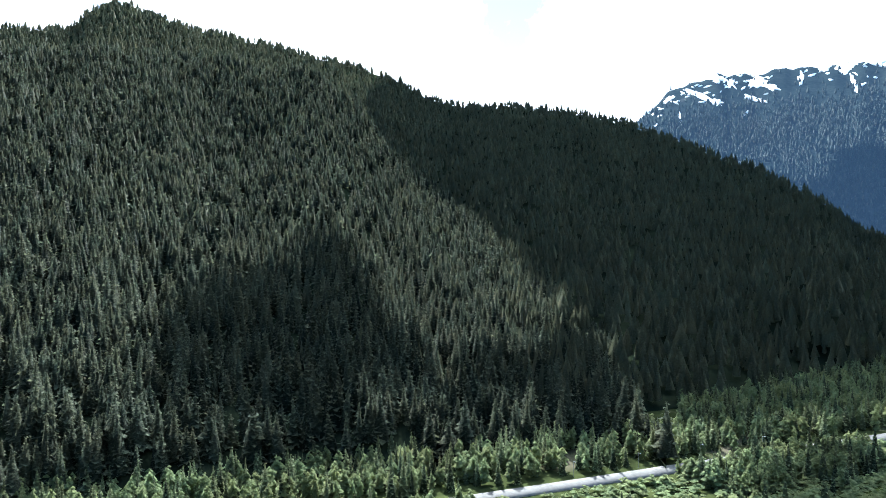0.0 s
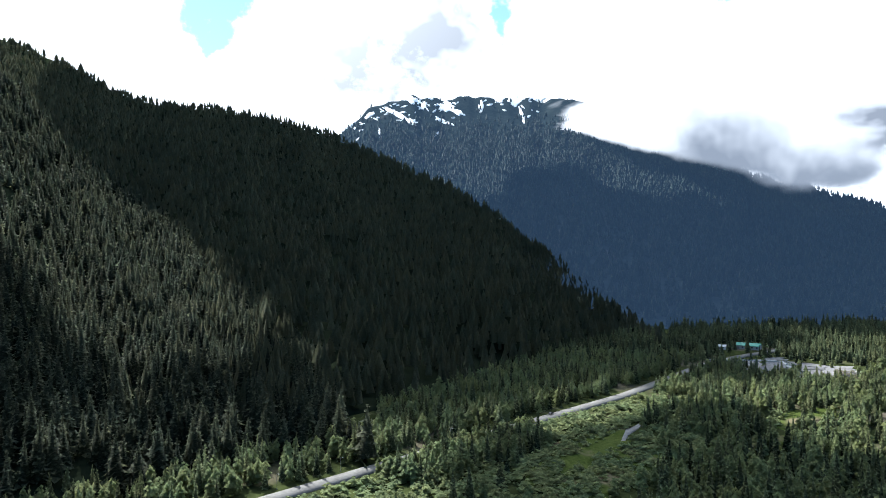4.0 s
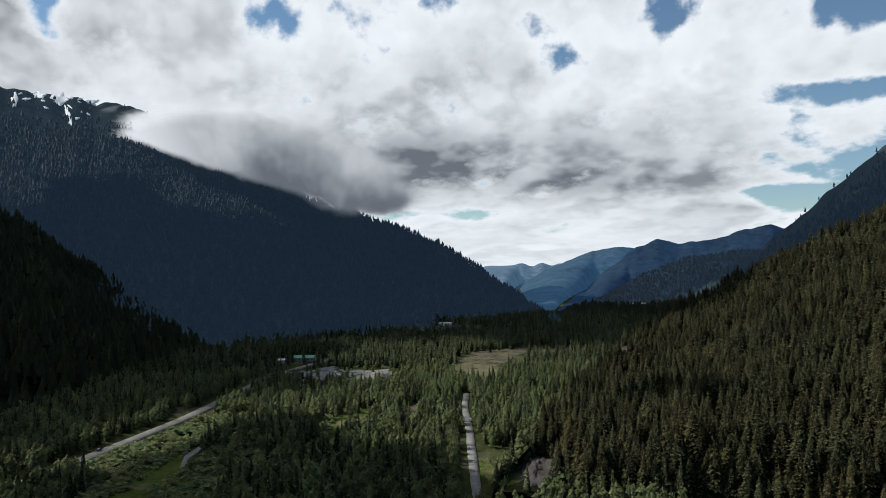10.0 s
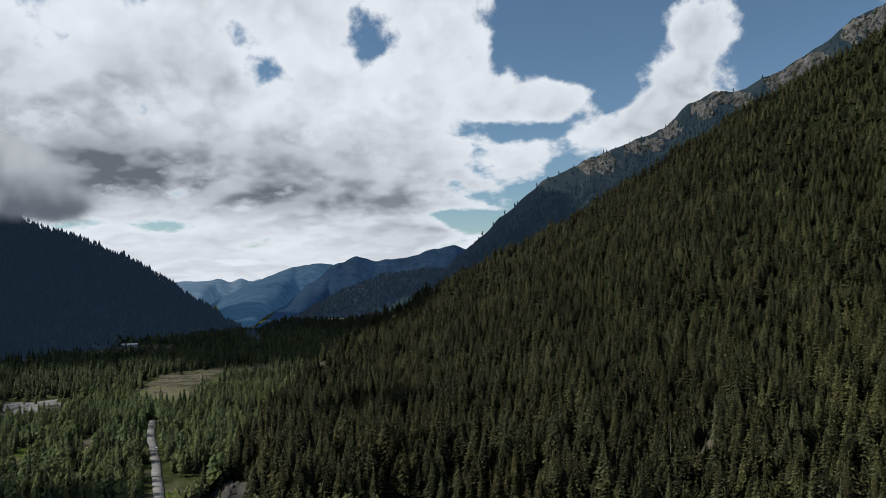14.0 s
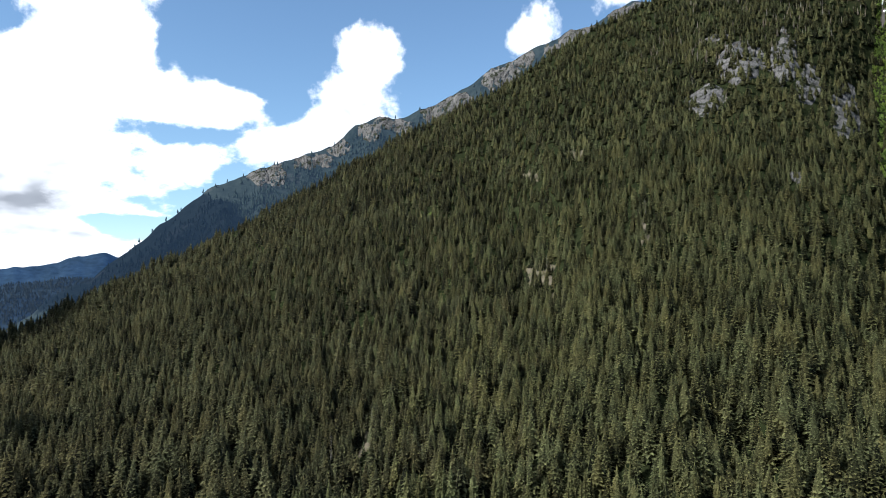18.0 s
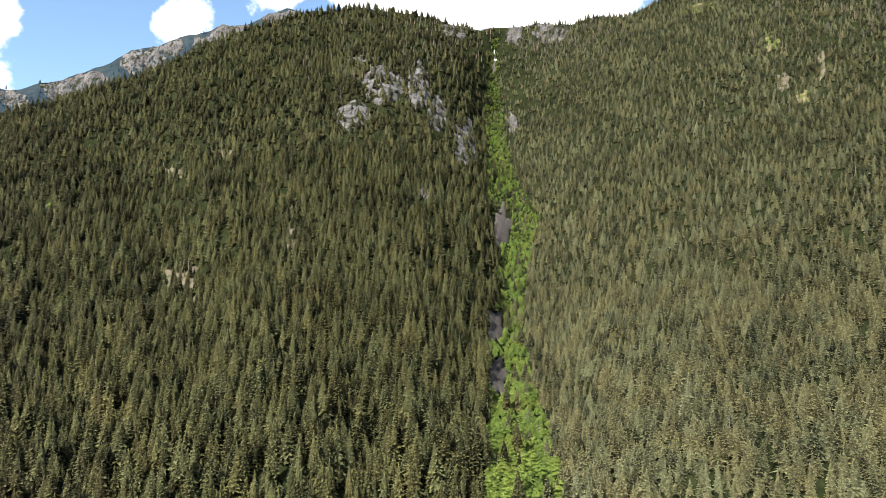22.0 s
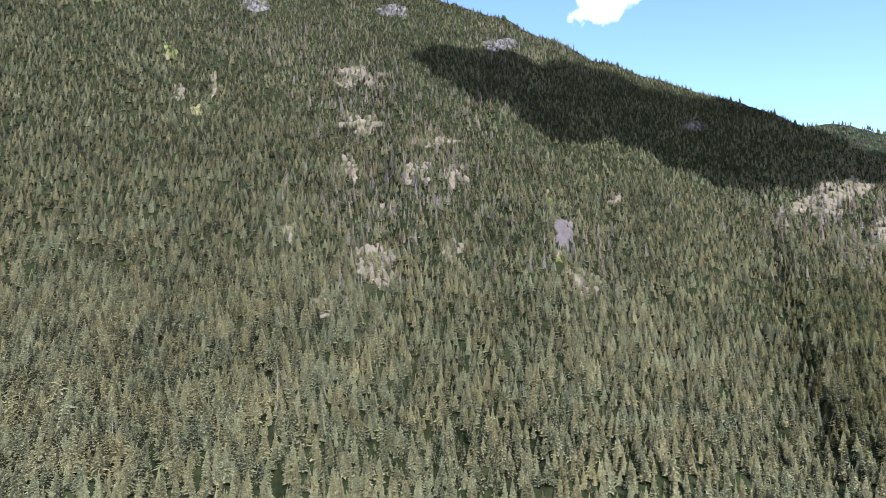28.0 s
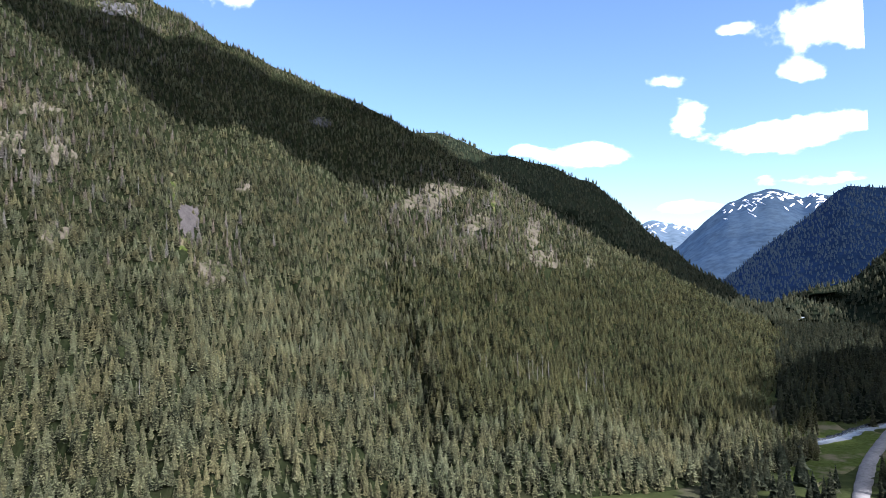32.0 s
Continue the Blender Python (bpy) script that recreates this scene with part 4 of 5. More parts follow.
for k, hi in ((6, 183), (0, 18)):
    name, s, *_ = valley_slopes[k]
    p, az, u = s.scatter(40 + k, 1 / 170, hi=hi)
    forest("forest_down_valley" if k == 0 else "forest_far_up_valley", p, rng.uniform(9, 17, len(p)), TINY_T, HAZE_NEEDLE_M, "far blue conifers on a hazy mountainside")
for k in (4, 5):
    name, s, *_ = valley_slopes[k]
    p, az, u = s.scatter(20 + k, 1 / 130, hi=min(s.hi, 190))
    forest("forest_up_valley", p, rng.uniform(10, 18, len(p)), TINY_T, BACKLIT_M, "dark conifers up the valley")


def floor_scatter(seed, per_m2, lo, hi, near, far):
    r = np.random.default_rng(seed)
    n = int(radians(hi - lo) / 2 * (far ** 2 - near ** 2) * per_m2)
    a, d = np.radians(r.uniform(lo, hi, n)), np.sqrt(r.uniform(near ** 2, far ** 2, n))
    x, y = d * np.sin(a), d * np.cos(a)
    ok = r.uniform(0, 1, n) < floor_keep(x, y)
    az = np.degrees(a)
    inside = d < np.where((az > -7.5) & (az < 150), np.interp(az, *hillside.foot) + 15, 1e5)
    behind = np.where(az < -52, np.interp(az, *spur.foot), np.interp(az, *dark_hill.foot))
    inside &= (d < behind + 10) | (az > -28) | ((az > -42) & (d > np.interp(az, *dark_hill.top) * 1.02))
    inside &= (az < 150) | (d < np.interp(az, *hillside.foot) + 15) | (az > 173.5)
    inside |= (az > -7.5) & (az < 8) & (d > np.interp(az, *hillside.top))
    ok &= inside
    return np.stack([x, y, floor_z(x, y)], -1)[ok], d[ok]


p, d = floor_scatter(31, 1 / 32, -112, 8, 280, 800)
leafy = rng.uniform(0, 1, len(p)) < 0.55
forest("forest_valley_conifers", p[~leafy], rng.uniform(11, 21, (~leafy).sum()), MID_T, VALLEY_M, "young green conifers on the valley floor", width=(0.6, 0.95))
forest("forest_valley_alders", p[leafy], rng.uniform(9, 16, leafy.sum()), LEAFY_T, ALDER_M, "bright green alders on the valley floor", width=(0.65, 1.0))
p, d = floor_scatter(32, 1 / 85, -40, 8, 800, 1650)
forest("forest_valley_far", p, rng.uniform(12, 21, len(p)), FAR_T, VALLEY_M, "young mixed forest at the far end of the valley floor", width=(0.7, 1.1))
p, d = floor_scatter(33, 1 / 85, 168, 190, 330, 1500)
forest("forest_upper_valley", p, rng.uniform(12, 24, len(p)), FAR_T, BACKLIT_M, "dark conifers on the upper valley floor")
# saplings in the bare places
V = []
rs = np.random.default_rng(77)
for a, e, wa, we, kind, stay in PATCHES:
    if kind in ("dry", "grass"):
        n = int(10 + 16 * wa * we)
        th, q = rs.uniform(0, 6.28, n), np.sqrt(rs.uniform(0, 1.3, n))
        A, E = a + wa * q * np.cos(th), e + we * q * np.sin(th)
        V.append(hillside.at(A, np.clip(hillside.u_of(A, E), 0.01, 0.99)))
p = np.concatenate(V)
forest("forest_saplings", p, rs.uniform(4, 13, len(p)), FAR_T, CONIFER_M, "scattered young conifers on dry open ground", seed=9)
# dead grey conifers on the dry ground and below the cliffs
p, az, u = hillside.scatter(52, 1 / 75, lo=56, hi=160, near=480)
el = hillside.el_of(az, u)
dry = np.zeros(len(p))
for a, e, wa, we, k in ((115, 9, 8, 7, 0.34), (111, 16.5, 5, 3, 0.4), (112, 1.5, 5, 2.5, 0.3), (150, 4.5, 8, 3.2, 0.34), (80, 20.5, 4, 2.2, 0.4), (68, 20.5, 5, 2.0, 0.34), (63, 18.0, 5, 1.6, 0.3), (129, 2.5, 3, 2.5, 0.25), (104, 20, 10, 2.4, 0.2), (125, 19, 8, 3, 0.2)):
    dry = np.maximum(dry, k * np.exp(-((az - a) / wa) ** 2 - ((el - e) / we) ** 2))
p = p[np.random.default_rng(53).uniform(0, 1, len(p)) < dry]
forest("forest_dead_conifers", p, rng.uniform(9, 19, len(p)), FAR_T, DEAD_M, "grey dead conifers scattered on the dry slope", seed=54, width=(0.45, 0.8))
# shrubs of the gully
n = 5200
el = rng.uniform(-17, 20.5, n)
wide = gully_width(el) * 1.1
az = gully_line(el) + rng.uniform(-1, 1, n) * wide
bare = np.zeros(n, bool)
for a, e, wa, we, kind, stay in PATCHES:
    if kind == "scree":
        bare |= ((az - a) / wa) ** 2 + ((el - e) / we) ** 2 < 1
az, el = az[~bare], el[~bare]
n = len(az)
p = hillside.at(az, hillside.u_of(az, el))
m = rng.uniform(0, 1, n) < 0.16
forest("alders_gully", p[m], rng.uniform(5, 10, m.sum()), LEAFY_T, SHRUB_M, "leafy green alder bushes in the avalanche gully", "shrubs", width=(1.0, 1.6))
p = p[~m]
n = len(p)
forest("shrubs_gully", p, rng.triangular(1.5, 3, 6.5, n), SHRUB_T, SHRUB_M, "bright green leafy shrubs filling the avalanche gully", "shrubs", width=(1.2, 2.0))
n = 150
p = np.stack([rng.uniform(-300, -264, n), rng.uniform(232, 352, n), np.zeros(n)], -1)
forest("forest_roadside", p, rng.uniform(7, 14, n), LEAFY_T, ALDER_M, "dark alders between the highway and the creek")
# low scrub between the highway and the creek bed
n = 2600
p = np.stack([rng.uniform(-302, -185, n), rng.uniform(100, 520, n), np.zeros(n)], -1)
p = p[(line_distance(p[:, 0], p[:, 1], HIGHWAY) > 10) & (line_distance(p[:, 0], p[:, 1], [(-232, 320), (-250, 430)]) > 8)]
p[:, 2] = floor_z(p[:, 0], p[:, 1])
forest("scrub_creek", p, rng.uniform(2, 6.5, len(p)), SHRUB_T, ALDER_M, "low dark green alder scrub along the creek", "shrubs", width=(1.6, 2.6))


def patch(az, el, wa, we, mat, name, label, seed, category="ground", slope=hillside, size=1.0, tilt=0.0):
    """An uneven patch of bare ground laid on the hillside."""
    th, s = blob(44, seed, 0.6, 1.35)
    rings = (0.0, 0.25, 0.5, 0.72, 0.9, 1.0)
    r = np.random.default_rng(seed)
    v = []
    for k in rings:
        px, py = s * k * wa * np.cos(th), s * k * we * np.sin(th)
        ct, st = math.cos(radians(tilt)), math.sin(radians(tilt))
        a, e = az + px * ct - py * st, el + px * st + py * ct
        q = slope.at(a, slope.u_of(a, e))
        lift = size * (1.2 if category == "ground" else 4.0) * (1 - k ** 3) + r.uniform(0, 0.3 if category == "ground" else 5.0, len(th)) * (k < 1) + 0.5 * (k < 1) - 1.5 * (k == 1.0)
        lift = np.where(k == 1.0, -1.5 * size, lift)
        out = q[:, :2] / np.linalg.norm(q[:, :2], axis=1, keepdims=True)
        q[:, :2] -= out * lift[:, None] * 0.6
        q[:, 2] += lift * 0.8
        v.append(q)
    q = np.arange(len(rings) * 44).reshape(len(rings), 44)
    q2 = np.roll(q, -1, 1)
    f = np.stack([q[:-1], q[1:], q2[1:], q2[:-1]], -1).reshape(-1, 4)
    return tagged(mesh_object(name, np.concatenate(v), f, mat), label, category, kind="structure")




def crag(az, el, wa, we, name, label, seed, slope=hillside, size=9.0):
    """A broken face of rock: blocks and ledges that stand out of the slope."""
    n, m = 36, 30
    w4, w5, w6 = wobble(seed, 12, 3, 14), wobble(seed + 1, 14, 8, 40), wobble(seed + 2, 12, 2, 8)
    A, E = np.meshgrid(np.linspace(-1, 1, n), np.linspace(-1, 1, m), indexing="ij")
    r = np.random.default_rng(seed)
    A2 = A + r.uniform(-0.6, 0.6, A.shape) * 2 / n
    E2 = E + r.uniform(-0.6, 0.6, A.shape) * 2 / m
    edge = 1.0 - np.hypot(A2, E2) + 0.35 * w6(A2 * 2, E2 * 2)
    block = np.floor(w4(A2, E2 * 0.7) * 3.0) / 3.0 * 0.8 + w5(A2, E2) * 0.35 + 0.9 * np.abs(w5(A2 * 1.6, E2 * 0.35)) - 0.3
    q = slope.at(az + A2 * wa, np.clip(slope.u_of(az + A2 * wa, el + E2 * we), 0, 1))
    lift = np.where(edge > 0, size * (0.2 + 0.7 * np.abs(block)) * np.clip(edge * 3, 0, 1), -3.0 * size * 0.3)
    out = q[..., :2] / np.linalg.norm(q[..., :2], axis=-1, keepdims=True)
    q[..., :2] -= out * lift[..., None]
    q[..., 2] += 0.35 * lift
    i = np.arange(n * m).reshape(n, m)
    f = np.stack([i[:-1, :-1], i[:-1, 1:], i[1:, 1:], i[1:, :-1]], -1).reshape(-1, 4)
    f = np.concatenate([f[:, [0, 1, 2]], f[:, [0, 2, 3]]])
    return tagged(mesh_object(name, q.reshape(-1, 3), f, ROCK_M), label, "rock", kind="structure")


KINDS = {"dry": (TAN_M, "ground_dry_patch", "bare dry tan ground between the conifers", "ground"), "scree": (SCREE_M, "ground_scree", "grey scree patch on the hillside", "ground"), "grass": (GRASS_M, "ground_green_patch", "bright green brush patch among the conifers", "ground")}
for k, (a, e, wa, we, kind, stay) in enumerate(PATCHES):
    if kind == "rock":
        crag(a, e, wa, we, "rock_outcrop", "craggy grey rock outcrop among conifers", 300 + k, size=6.0)
    else:
        m, name, label, cat = KINDS[kind]
        patch(a, e, wa, we, m, name, label, 300 + k, cat)
for k, a in enumerate(np.arange(25.5, 57, 1.3)):
    if k % 4 == 2:
        continue
    top = float(np.interp(a, *rocky_ridge.crest))
    crag(a, top - 0.75 - 0.3 * math.sin(k * 2.1), 1.0, 0.75 + 0.2 * math.sin(k * 1.3), "rock_crest", "bare grey rock along the ridge's crest", 700 + 3 * k, rocky_ridge, 10.0)
# snow on the summit of the high mountain and on the far ranges: heading, elevation, half sizes, tilt
SNOW = [(-50.1, 11.55, 1.35, 0.20, -28), (-48.9, 10.95, 0.45, 0.22, -10), (-52.4, 11.5, 0.55, 0.14, 25), (-49.0, 12.75, 0.9, 0.26, -12), (-47.9, 12.25, 0.3, 0.3, -60), (-45.9, 12.1, 0.95, 0.36, -12), (-45.2, 11.75, 0.8, 0.18, -25), (-46.5, 11.05, 0.6, 0.16, -25), (-45.7, 10.75, 0.35, 0.1, -20),
        (-43.1, 12.1, 0.2, 0.5, -8), (-40.3, 12.45, 0.5, 0.42, 15), (-39.8, 11.5, 0.14, 0.5, 12), (-39.6, 10.9, 0.1, 0.3, 0), (-41.6, 12.6, 0.4, 0.2, 0), (-51.6, 10.0, 0.1, 0.5, 10), (-46.9, 9.9, 0.3, 0.09, 35), (-38.2, 12.5, 0.35, 0.18, 10), (-54.0, 10.7, 0.4, 0.12, 35)]
rs = random.Random(12)
for k in range(60):
    a = rs.uniform(-54, -38)
    SNOW.append((a, float(np.interp(a, *blue_mountain.crest)) - 0.3 - abs(rs.gauss(0, 0.8)), rs.uniform(0.05, 0.26), rs.uniform(0.02, 0.07), rs.uniform(-50, 40)))
for k, (a, e, wa, we, tilt) in enumerate(SNOW):
    patch(a, e, wa, we, SNOW_M, "snow_patch", "white snow patch on the rocky summit", 500 + k, "ground", blue_mountain, 4.0, tilt)
for k, (a, e, wa, we) in enumerate([(74.05, 19.5, 0.14, 0.16), (74.1, 18.9, 0.1, 0.1)]):
    patch(a, e, wa, we, SNOW_M, "snow_patch_gully", "last white snow at the gully's head", 540 + k, "ground", hillside, 2.0)
for k in range(96):
    far = k >= 66
    slope = valley_slopes[8 if far else 7][1]
    a = rs.uniform(164.2, 168.0) if far else rs.uniform(170.2, 177.3)
    e = float(np.interp(a, *slope.crest)) - 0.12 - abs(rs.gauss(0, 0.3 if far else 0.5))
    patch(a, e, rs.uniform(0.05, 0.28), rs.uniform(0.015, 0.05), SNOW_M, "snow_patch_far", "white snow on the hazy summit up the valley", 560 + k, "ground", slope, 3.0, rs.uniform(-50, 50))

# ---- unseen clouds overhead, added to cast the shade on the valley ----


def ball(seed, n=7):
    """A lumpy ball of unit size."""
    w3 = wobble(seed, 10, 1.5, 6)
    th, ph = np.meshgrid(np.linspace(0, 2 * np.pi, 2 * n, endpoint=False), np.linspace(0.12, np.pi - 0.12, n), indexing="ij")
    r = 1 + 0.14 * w3(th, ph * 2)
    v = np.stack([r * np.sin(ph) * np.cos(th), r * np.sin(ph) * np.sin(th), r * np.cos(ph)], -1).reshape(-1, 3)
    i = np.arange(2 * n * n).reshape(2 * n, n)
    j = np.roll(i, -1, 0)
    return v, np.stack([i[:, :-1], i[:, 1:], j[:, 1:], j[:, :-1]], -1).reshape(-1, 4)


def cloud_over(spot, up, a, b, heading, seed, label, lumps=26):
    """A flat heap of unseen cloud, set on the way from a spot of the ground to the sun to shade it."""
    r = np.random.default_rng(seed)
    c = np.array(spot, float) + np.array(SUN) * (up / SUN.z)
    ch, sh = math.cos(radians(heading)), math.sin(radians(heading))
    V, F, base = [], [], 0
    for k in range(lumps):
        rad, th = math.sqrt((k + 0.5) / lumps), k * 2.4
        x, y = rad * math.cos(th) * a * 0.8, rad * math.sin(th) * b * 0.8
        s = r.uniform(0.24, 0.42) * min(a, b) * (1.25 - 0.5 * rad)
        v, f = ball(seed * 50 + k)
        v = v * (s * 1.4, s * 1.4, s * 0.55) + (x * ch + y * sh, -x * sh + y * ch, r.uniform(-0.1, 0.1) * min(a, b))
        V.append(v + c)
        F.append(f + base)
        base += len(v)
    return tagged(mesh_object("cloud", np.concatenate(V), np.concatenate(F), CLOUD_M, smooth=True), label, "cloud", group="clouds over the valley")


def on(slope, az, el):
    return slope.at(az, slope.u_of(az, el))


cloud_over(on(dark_hill, -46, 1.0), 1700, 400, 520, -40, 1, "heap of white cloud shading the dark hill", 34)
cloud_over(on(dark_hill, -61, 6.5), 1900, 400, 420, -40, 12, "white cloud shading the ridge above the highway", 34)
cloud_over(on(blue_mountain, -15, 2.5), 2600, 430, 620, -15, 2, "broad grey cloud bank shading the snow-capped mountain", 40)
cloud_over(on(blue_mountain, -13, -2.8), 2600, 420, 420, -13, 16, "grey cloud shading the lower end of the snow-capped mountain", 34)
cloud_over(on(blue_mountain, -34, -5.4), 2600, 420, 140, -34, 14, "grey cloud shading the foot of the snow-capped mountain", 30)
cloud_over((-203, 350, 0), 1300, 70, 165, 0, 3, "small cloud shading the creek and scrub")
cloud_over((-98, 325, 0), 1300, 75, 90, 0, 17, "small cloud shading the young trees beside the gravel road", 20)
cloud_over(on(hillside, 9, -11), 1300, 55, 38, 8, 15, "small cloud shading the near end of the hillside", 20)
cloud_over((-230, 1500, 0), 2400, 950, 520, 0, 4, "long cloud shading the far end of the valley floor", 34)
cloud_over(on(hillside, 134.5, 13.2), 1300, 265, 520, 48, 5, "long cloud shading the hillside below its crest", 34)
cloud_over(on(spur, -84, -9), 1700, 118, 95, 0, 6, "small cloud shading the foot of the spur")
cloud_over((-75, -800, 20), 1300, 150, 520, 0, 7, "cloud shading the upper valley floor", 30)
cloud_over((-440, 370, 40), 1500, 78, 300, 0, 9, "small cloud shading the trees beside the highway")
cloud_over((720, -1830, 300), 1500, 720, 500, 158, 10, "cloud shading the far shoulder of the hillside", 30)
cloud_over(on(rocky_ridge, 17, 3), 1500, 400, 430, 0, 13, "cloud shading the lower end of the rocky ridge", 34)

# ---- the low cloud that hangs on the high mountain's shoulder ----


def wisp_material():
    m = bpy.data.materials.new("cloud_wisp")
    m.use_nodes = True
    n = Nodes(m.node_tree)
    at = n.add("ShaderNodeNewGeometry").outputs["Position"]
    fade = n.add("ShaderNodeAttribute", attribute_name="tint").outputs["Fac"]
    puff = n.math("ADD", n.noise(n.vec("MULTIPLY", at, (0.8, 0.4, 1.5)), 0.0040, 4.5, 0.5), n.math("MULTIPLY", fade, 0.75))
    alpha = n.span(puff, 0.68, 1.02, 0.0, 0.96, True)
    high = n.add("ShaderNodeSeparateXYZ", (at,)).outputs[2]
    east = n.add("ShaderNodeSeparateXYZ", (at,)).outputs[0]
    over = n.math("SUBTRACT", high, n.math("MULTIPLY_ADD", east, -0.36, 16.0))
    shade = n.math("ADD", n.span(n.math("ADD", over, n.span(n.noise(at, 0.004, 3, 0.5), 0.3, 0.7, -80, 80)), 80, 380), n.span(east, -1720, -1150, 1.0, 0.0))
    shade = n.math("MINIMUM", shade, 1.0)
    # the cloud glows: lit tip, white top and shaded underside painted as emission
    tone = n.mix(shade, (0.15, 0.165, 0.19, 1), (0.92, 0.92, 0.92, 1))
    body = n.add("ShaderNodeEmission", {0: tone, 1: 1.0})
    n.add("ShaderNodeOutputMaterial", (n.add("ShaderNodeMixShader", (alpha, n.add("ShaderNodeBsdfTransparent").outputs[0], body.outputs[0])).outputs[0],))
    return m


WISP_M = wisp_material()
V, F, T, base = [], [], [], 0
for k in range(5):
    wv = wobble(900 + k, 10, 4, 22)
    A, S = np.meshgrid(np.linspace(-38, -11, 70), np.linspace(0, 1, 22), indexing="ij")
    low = np.interp(A, [-38, -36, -33, -28, -24, -19, -14, -11], [10.6, 10.2, 9.4, 7.8, 6.6, 4.4, 2.8, 2.2]) - 0.25 * k + 0.3 * wv(np.radians(A) * 3, S * 0 + k)
    high = np.interp(A, [-38, -35, -30, -22, -11], [12.2, 13.4, 14.5, 14.0, 10.0])
    el = low + (high - low) * S
    r = (np.interp(A, *blue_mountain.top) - 260 - 90 * k) * (1 - 0.05 * np.sin(S * np.pi) + 0.02 * wv(np.radians(A) * 3, S))
    a = np.radians(A)
    V.append(np.stack([r * np.sin(a), r * np.cos(a), 120 + r * np.tan(np.radians(el))], -1).reshape(-1, 3))
    ends = np.clip(np.minimum((A + 38) / 4, (-11 - A) / 8), 0, 1)
    T.append((ends * np.clip(S * 4, 0, 1) * np.clip((1 - S) * 1.25, 0, 1)).ravel())
    i = np.arange(A.size).reshape(A.shape) + base
    F.append(np.stack([i[:-1, :-1], i[1:, :-1], i[1:, 1:], i[:-1, 1:]], -1).reshape(-1, 4))
    base += A.size
tagged(mesh_object("low_cloud", np.concatenate(V), np.concatenate(F), WISP_M, attr=np.concatenate(T), smooth=True), "soft white cloud hanging on the mountain's shoulder", "cloud", kind="stuff")

# ---- things ----


def part(name, verts, faces, mat, parent, label="", attr=None, smooth=False):
    """Links a mesh as one part under a thing or a part."""
    me = bpy.data.meshes.new(name)
    me.from_pydata([tuple(map(float, v)) for v in verts], [], [tuple(map(int, f)) for f in faces])
    if attr is not None:
        me.attributes.new("tint", "FLOAT", "POINT").data.foreach_set("value", np.ascontiguousarray(attr, dtype=np.float32))
    if smooth:
        me.polygons.foreach_set("use_smooth", np.ones(len(me.polygons), dtype=bool))
    me.materials.append(mat)
    ob = new(name, me)
    ob.parent = parent
    return tagged(ob, label)


def thing(name, m, label, category, group=""):
    ob = new(name)
    ob.matrix_basis = m
    return tagged(ob, label, category, group)


def box(x0, x1, y0, y1, z0, z1, bevel=0.0):
    """A box with its upper edges drawn in a little."""
    b = bevel
    v = [(x0, y0, z0), (x1, y0, z0), (x1, y1, z0), (x0, y1, z0), (x0, y0, z1 - b), (x1, y0, z1 - b), (x1, y1, z1 - b), (x0, y1, z1 - b), (x0 + b, y0 + b, z1), (x1 - b, y0 + b, z1), (x1 - b, y1 - b, z1), (x0 + b, y1 - b, z1)]
    f = [(3, 2, 1, 0), (0, 1, 5, 4), (1, 2, 6, 5), (2, 3, 7, 6), (3, 0, 4, 7), (4, 5, 9, 8), (5, 6, 10, 9), (6, 7, 11, 10), (7, 4, 8, 11), (8, 9, 10, 11)]
    return v, f


def rod(points, radii, sides=7):
    """A tapered round bar through the points."""
    v, f = [], []
    for k, (p, r) in enumerate(zip(points, radii)):
        p = Vector(p)
        q = Vector(points[min(k + 1, len(points) - 1)]) - Vector(points[max(k - 1, 0)])
        turn = q.to_track_quat("Z", "Y")
        for i in range(sides):
            a = 2 * math.pi * i / sides
            v.append(tuple(p + turn @ Vector((r * math.cos(a), r * math.sin(a), 0))))
    for k in range(len(points) - 1):
        for i in range(sides):
            j = (i + 1) % sides
            f.append((k * sides + i, k * sides + j, (k + 1) * sides + j, (k + 1) * sides + i))
    f += [tuple(range(sides))[::-1], tuple(range((len(points) - 1) * sides, len(points) * sides))]
    return v, f


def plain(name, colour, rough=0.5, metal=0.0):
    m = material(name, tuple(c * 0.85 for c in colour), colour, 1.2, rough=rough, bump=0.1, gloss=0.4)
    next(n for n in m.node_tree.nodes if n.type == "BSDF_PRINCIPLED").inputs["Metallic"].default_value = metal
    return m


STEEL_M = plain("galvanised_steel", (0.42, 0.43, 0.44), 0.45, 0.7)
GREEN_ROOF_M = plain("green_metal_roof", (0.05, 0.30, 0.20), 0.45)
WHITE_WALL_M = plain("white_siding", (0.72, 0.71, 0.68), 0.6)
GREY_WALL_M = plain("grey_siding", (0.38, 0.37, 0.35), 0.6)
GREY_ROOF_M = plain("grey_metal_roof", (0.45, 0.45, 0.46), 0.4)
WINDOW_M = plain("dark_glass", (0.03, 0.035, 0.04), 0.08)
TYRE_M = plain("tyre_rubber", (0.025, 0.025, 0.025), 0.9)
DARK_PAINT_M = plain("dark_car_paint", (0.02, 0.022, 0.028), 0.25)
WHITE_PAINT_M = plain("white_car_paint", (0.75, 0.75, 0.74), 0.3)
DOOR_M = plain("door_paint", (0.18, 0.17, 0.15), 0.5)

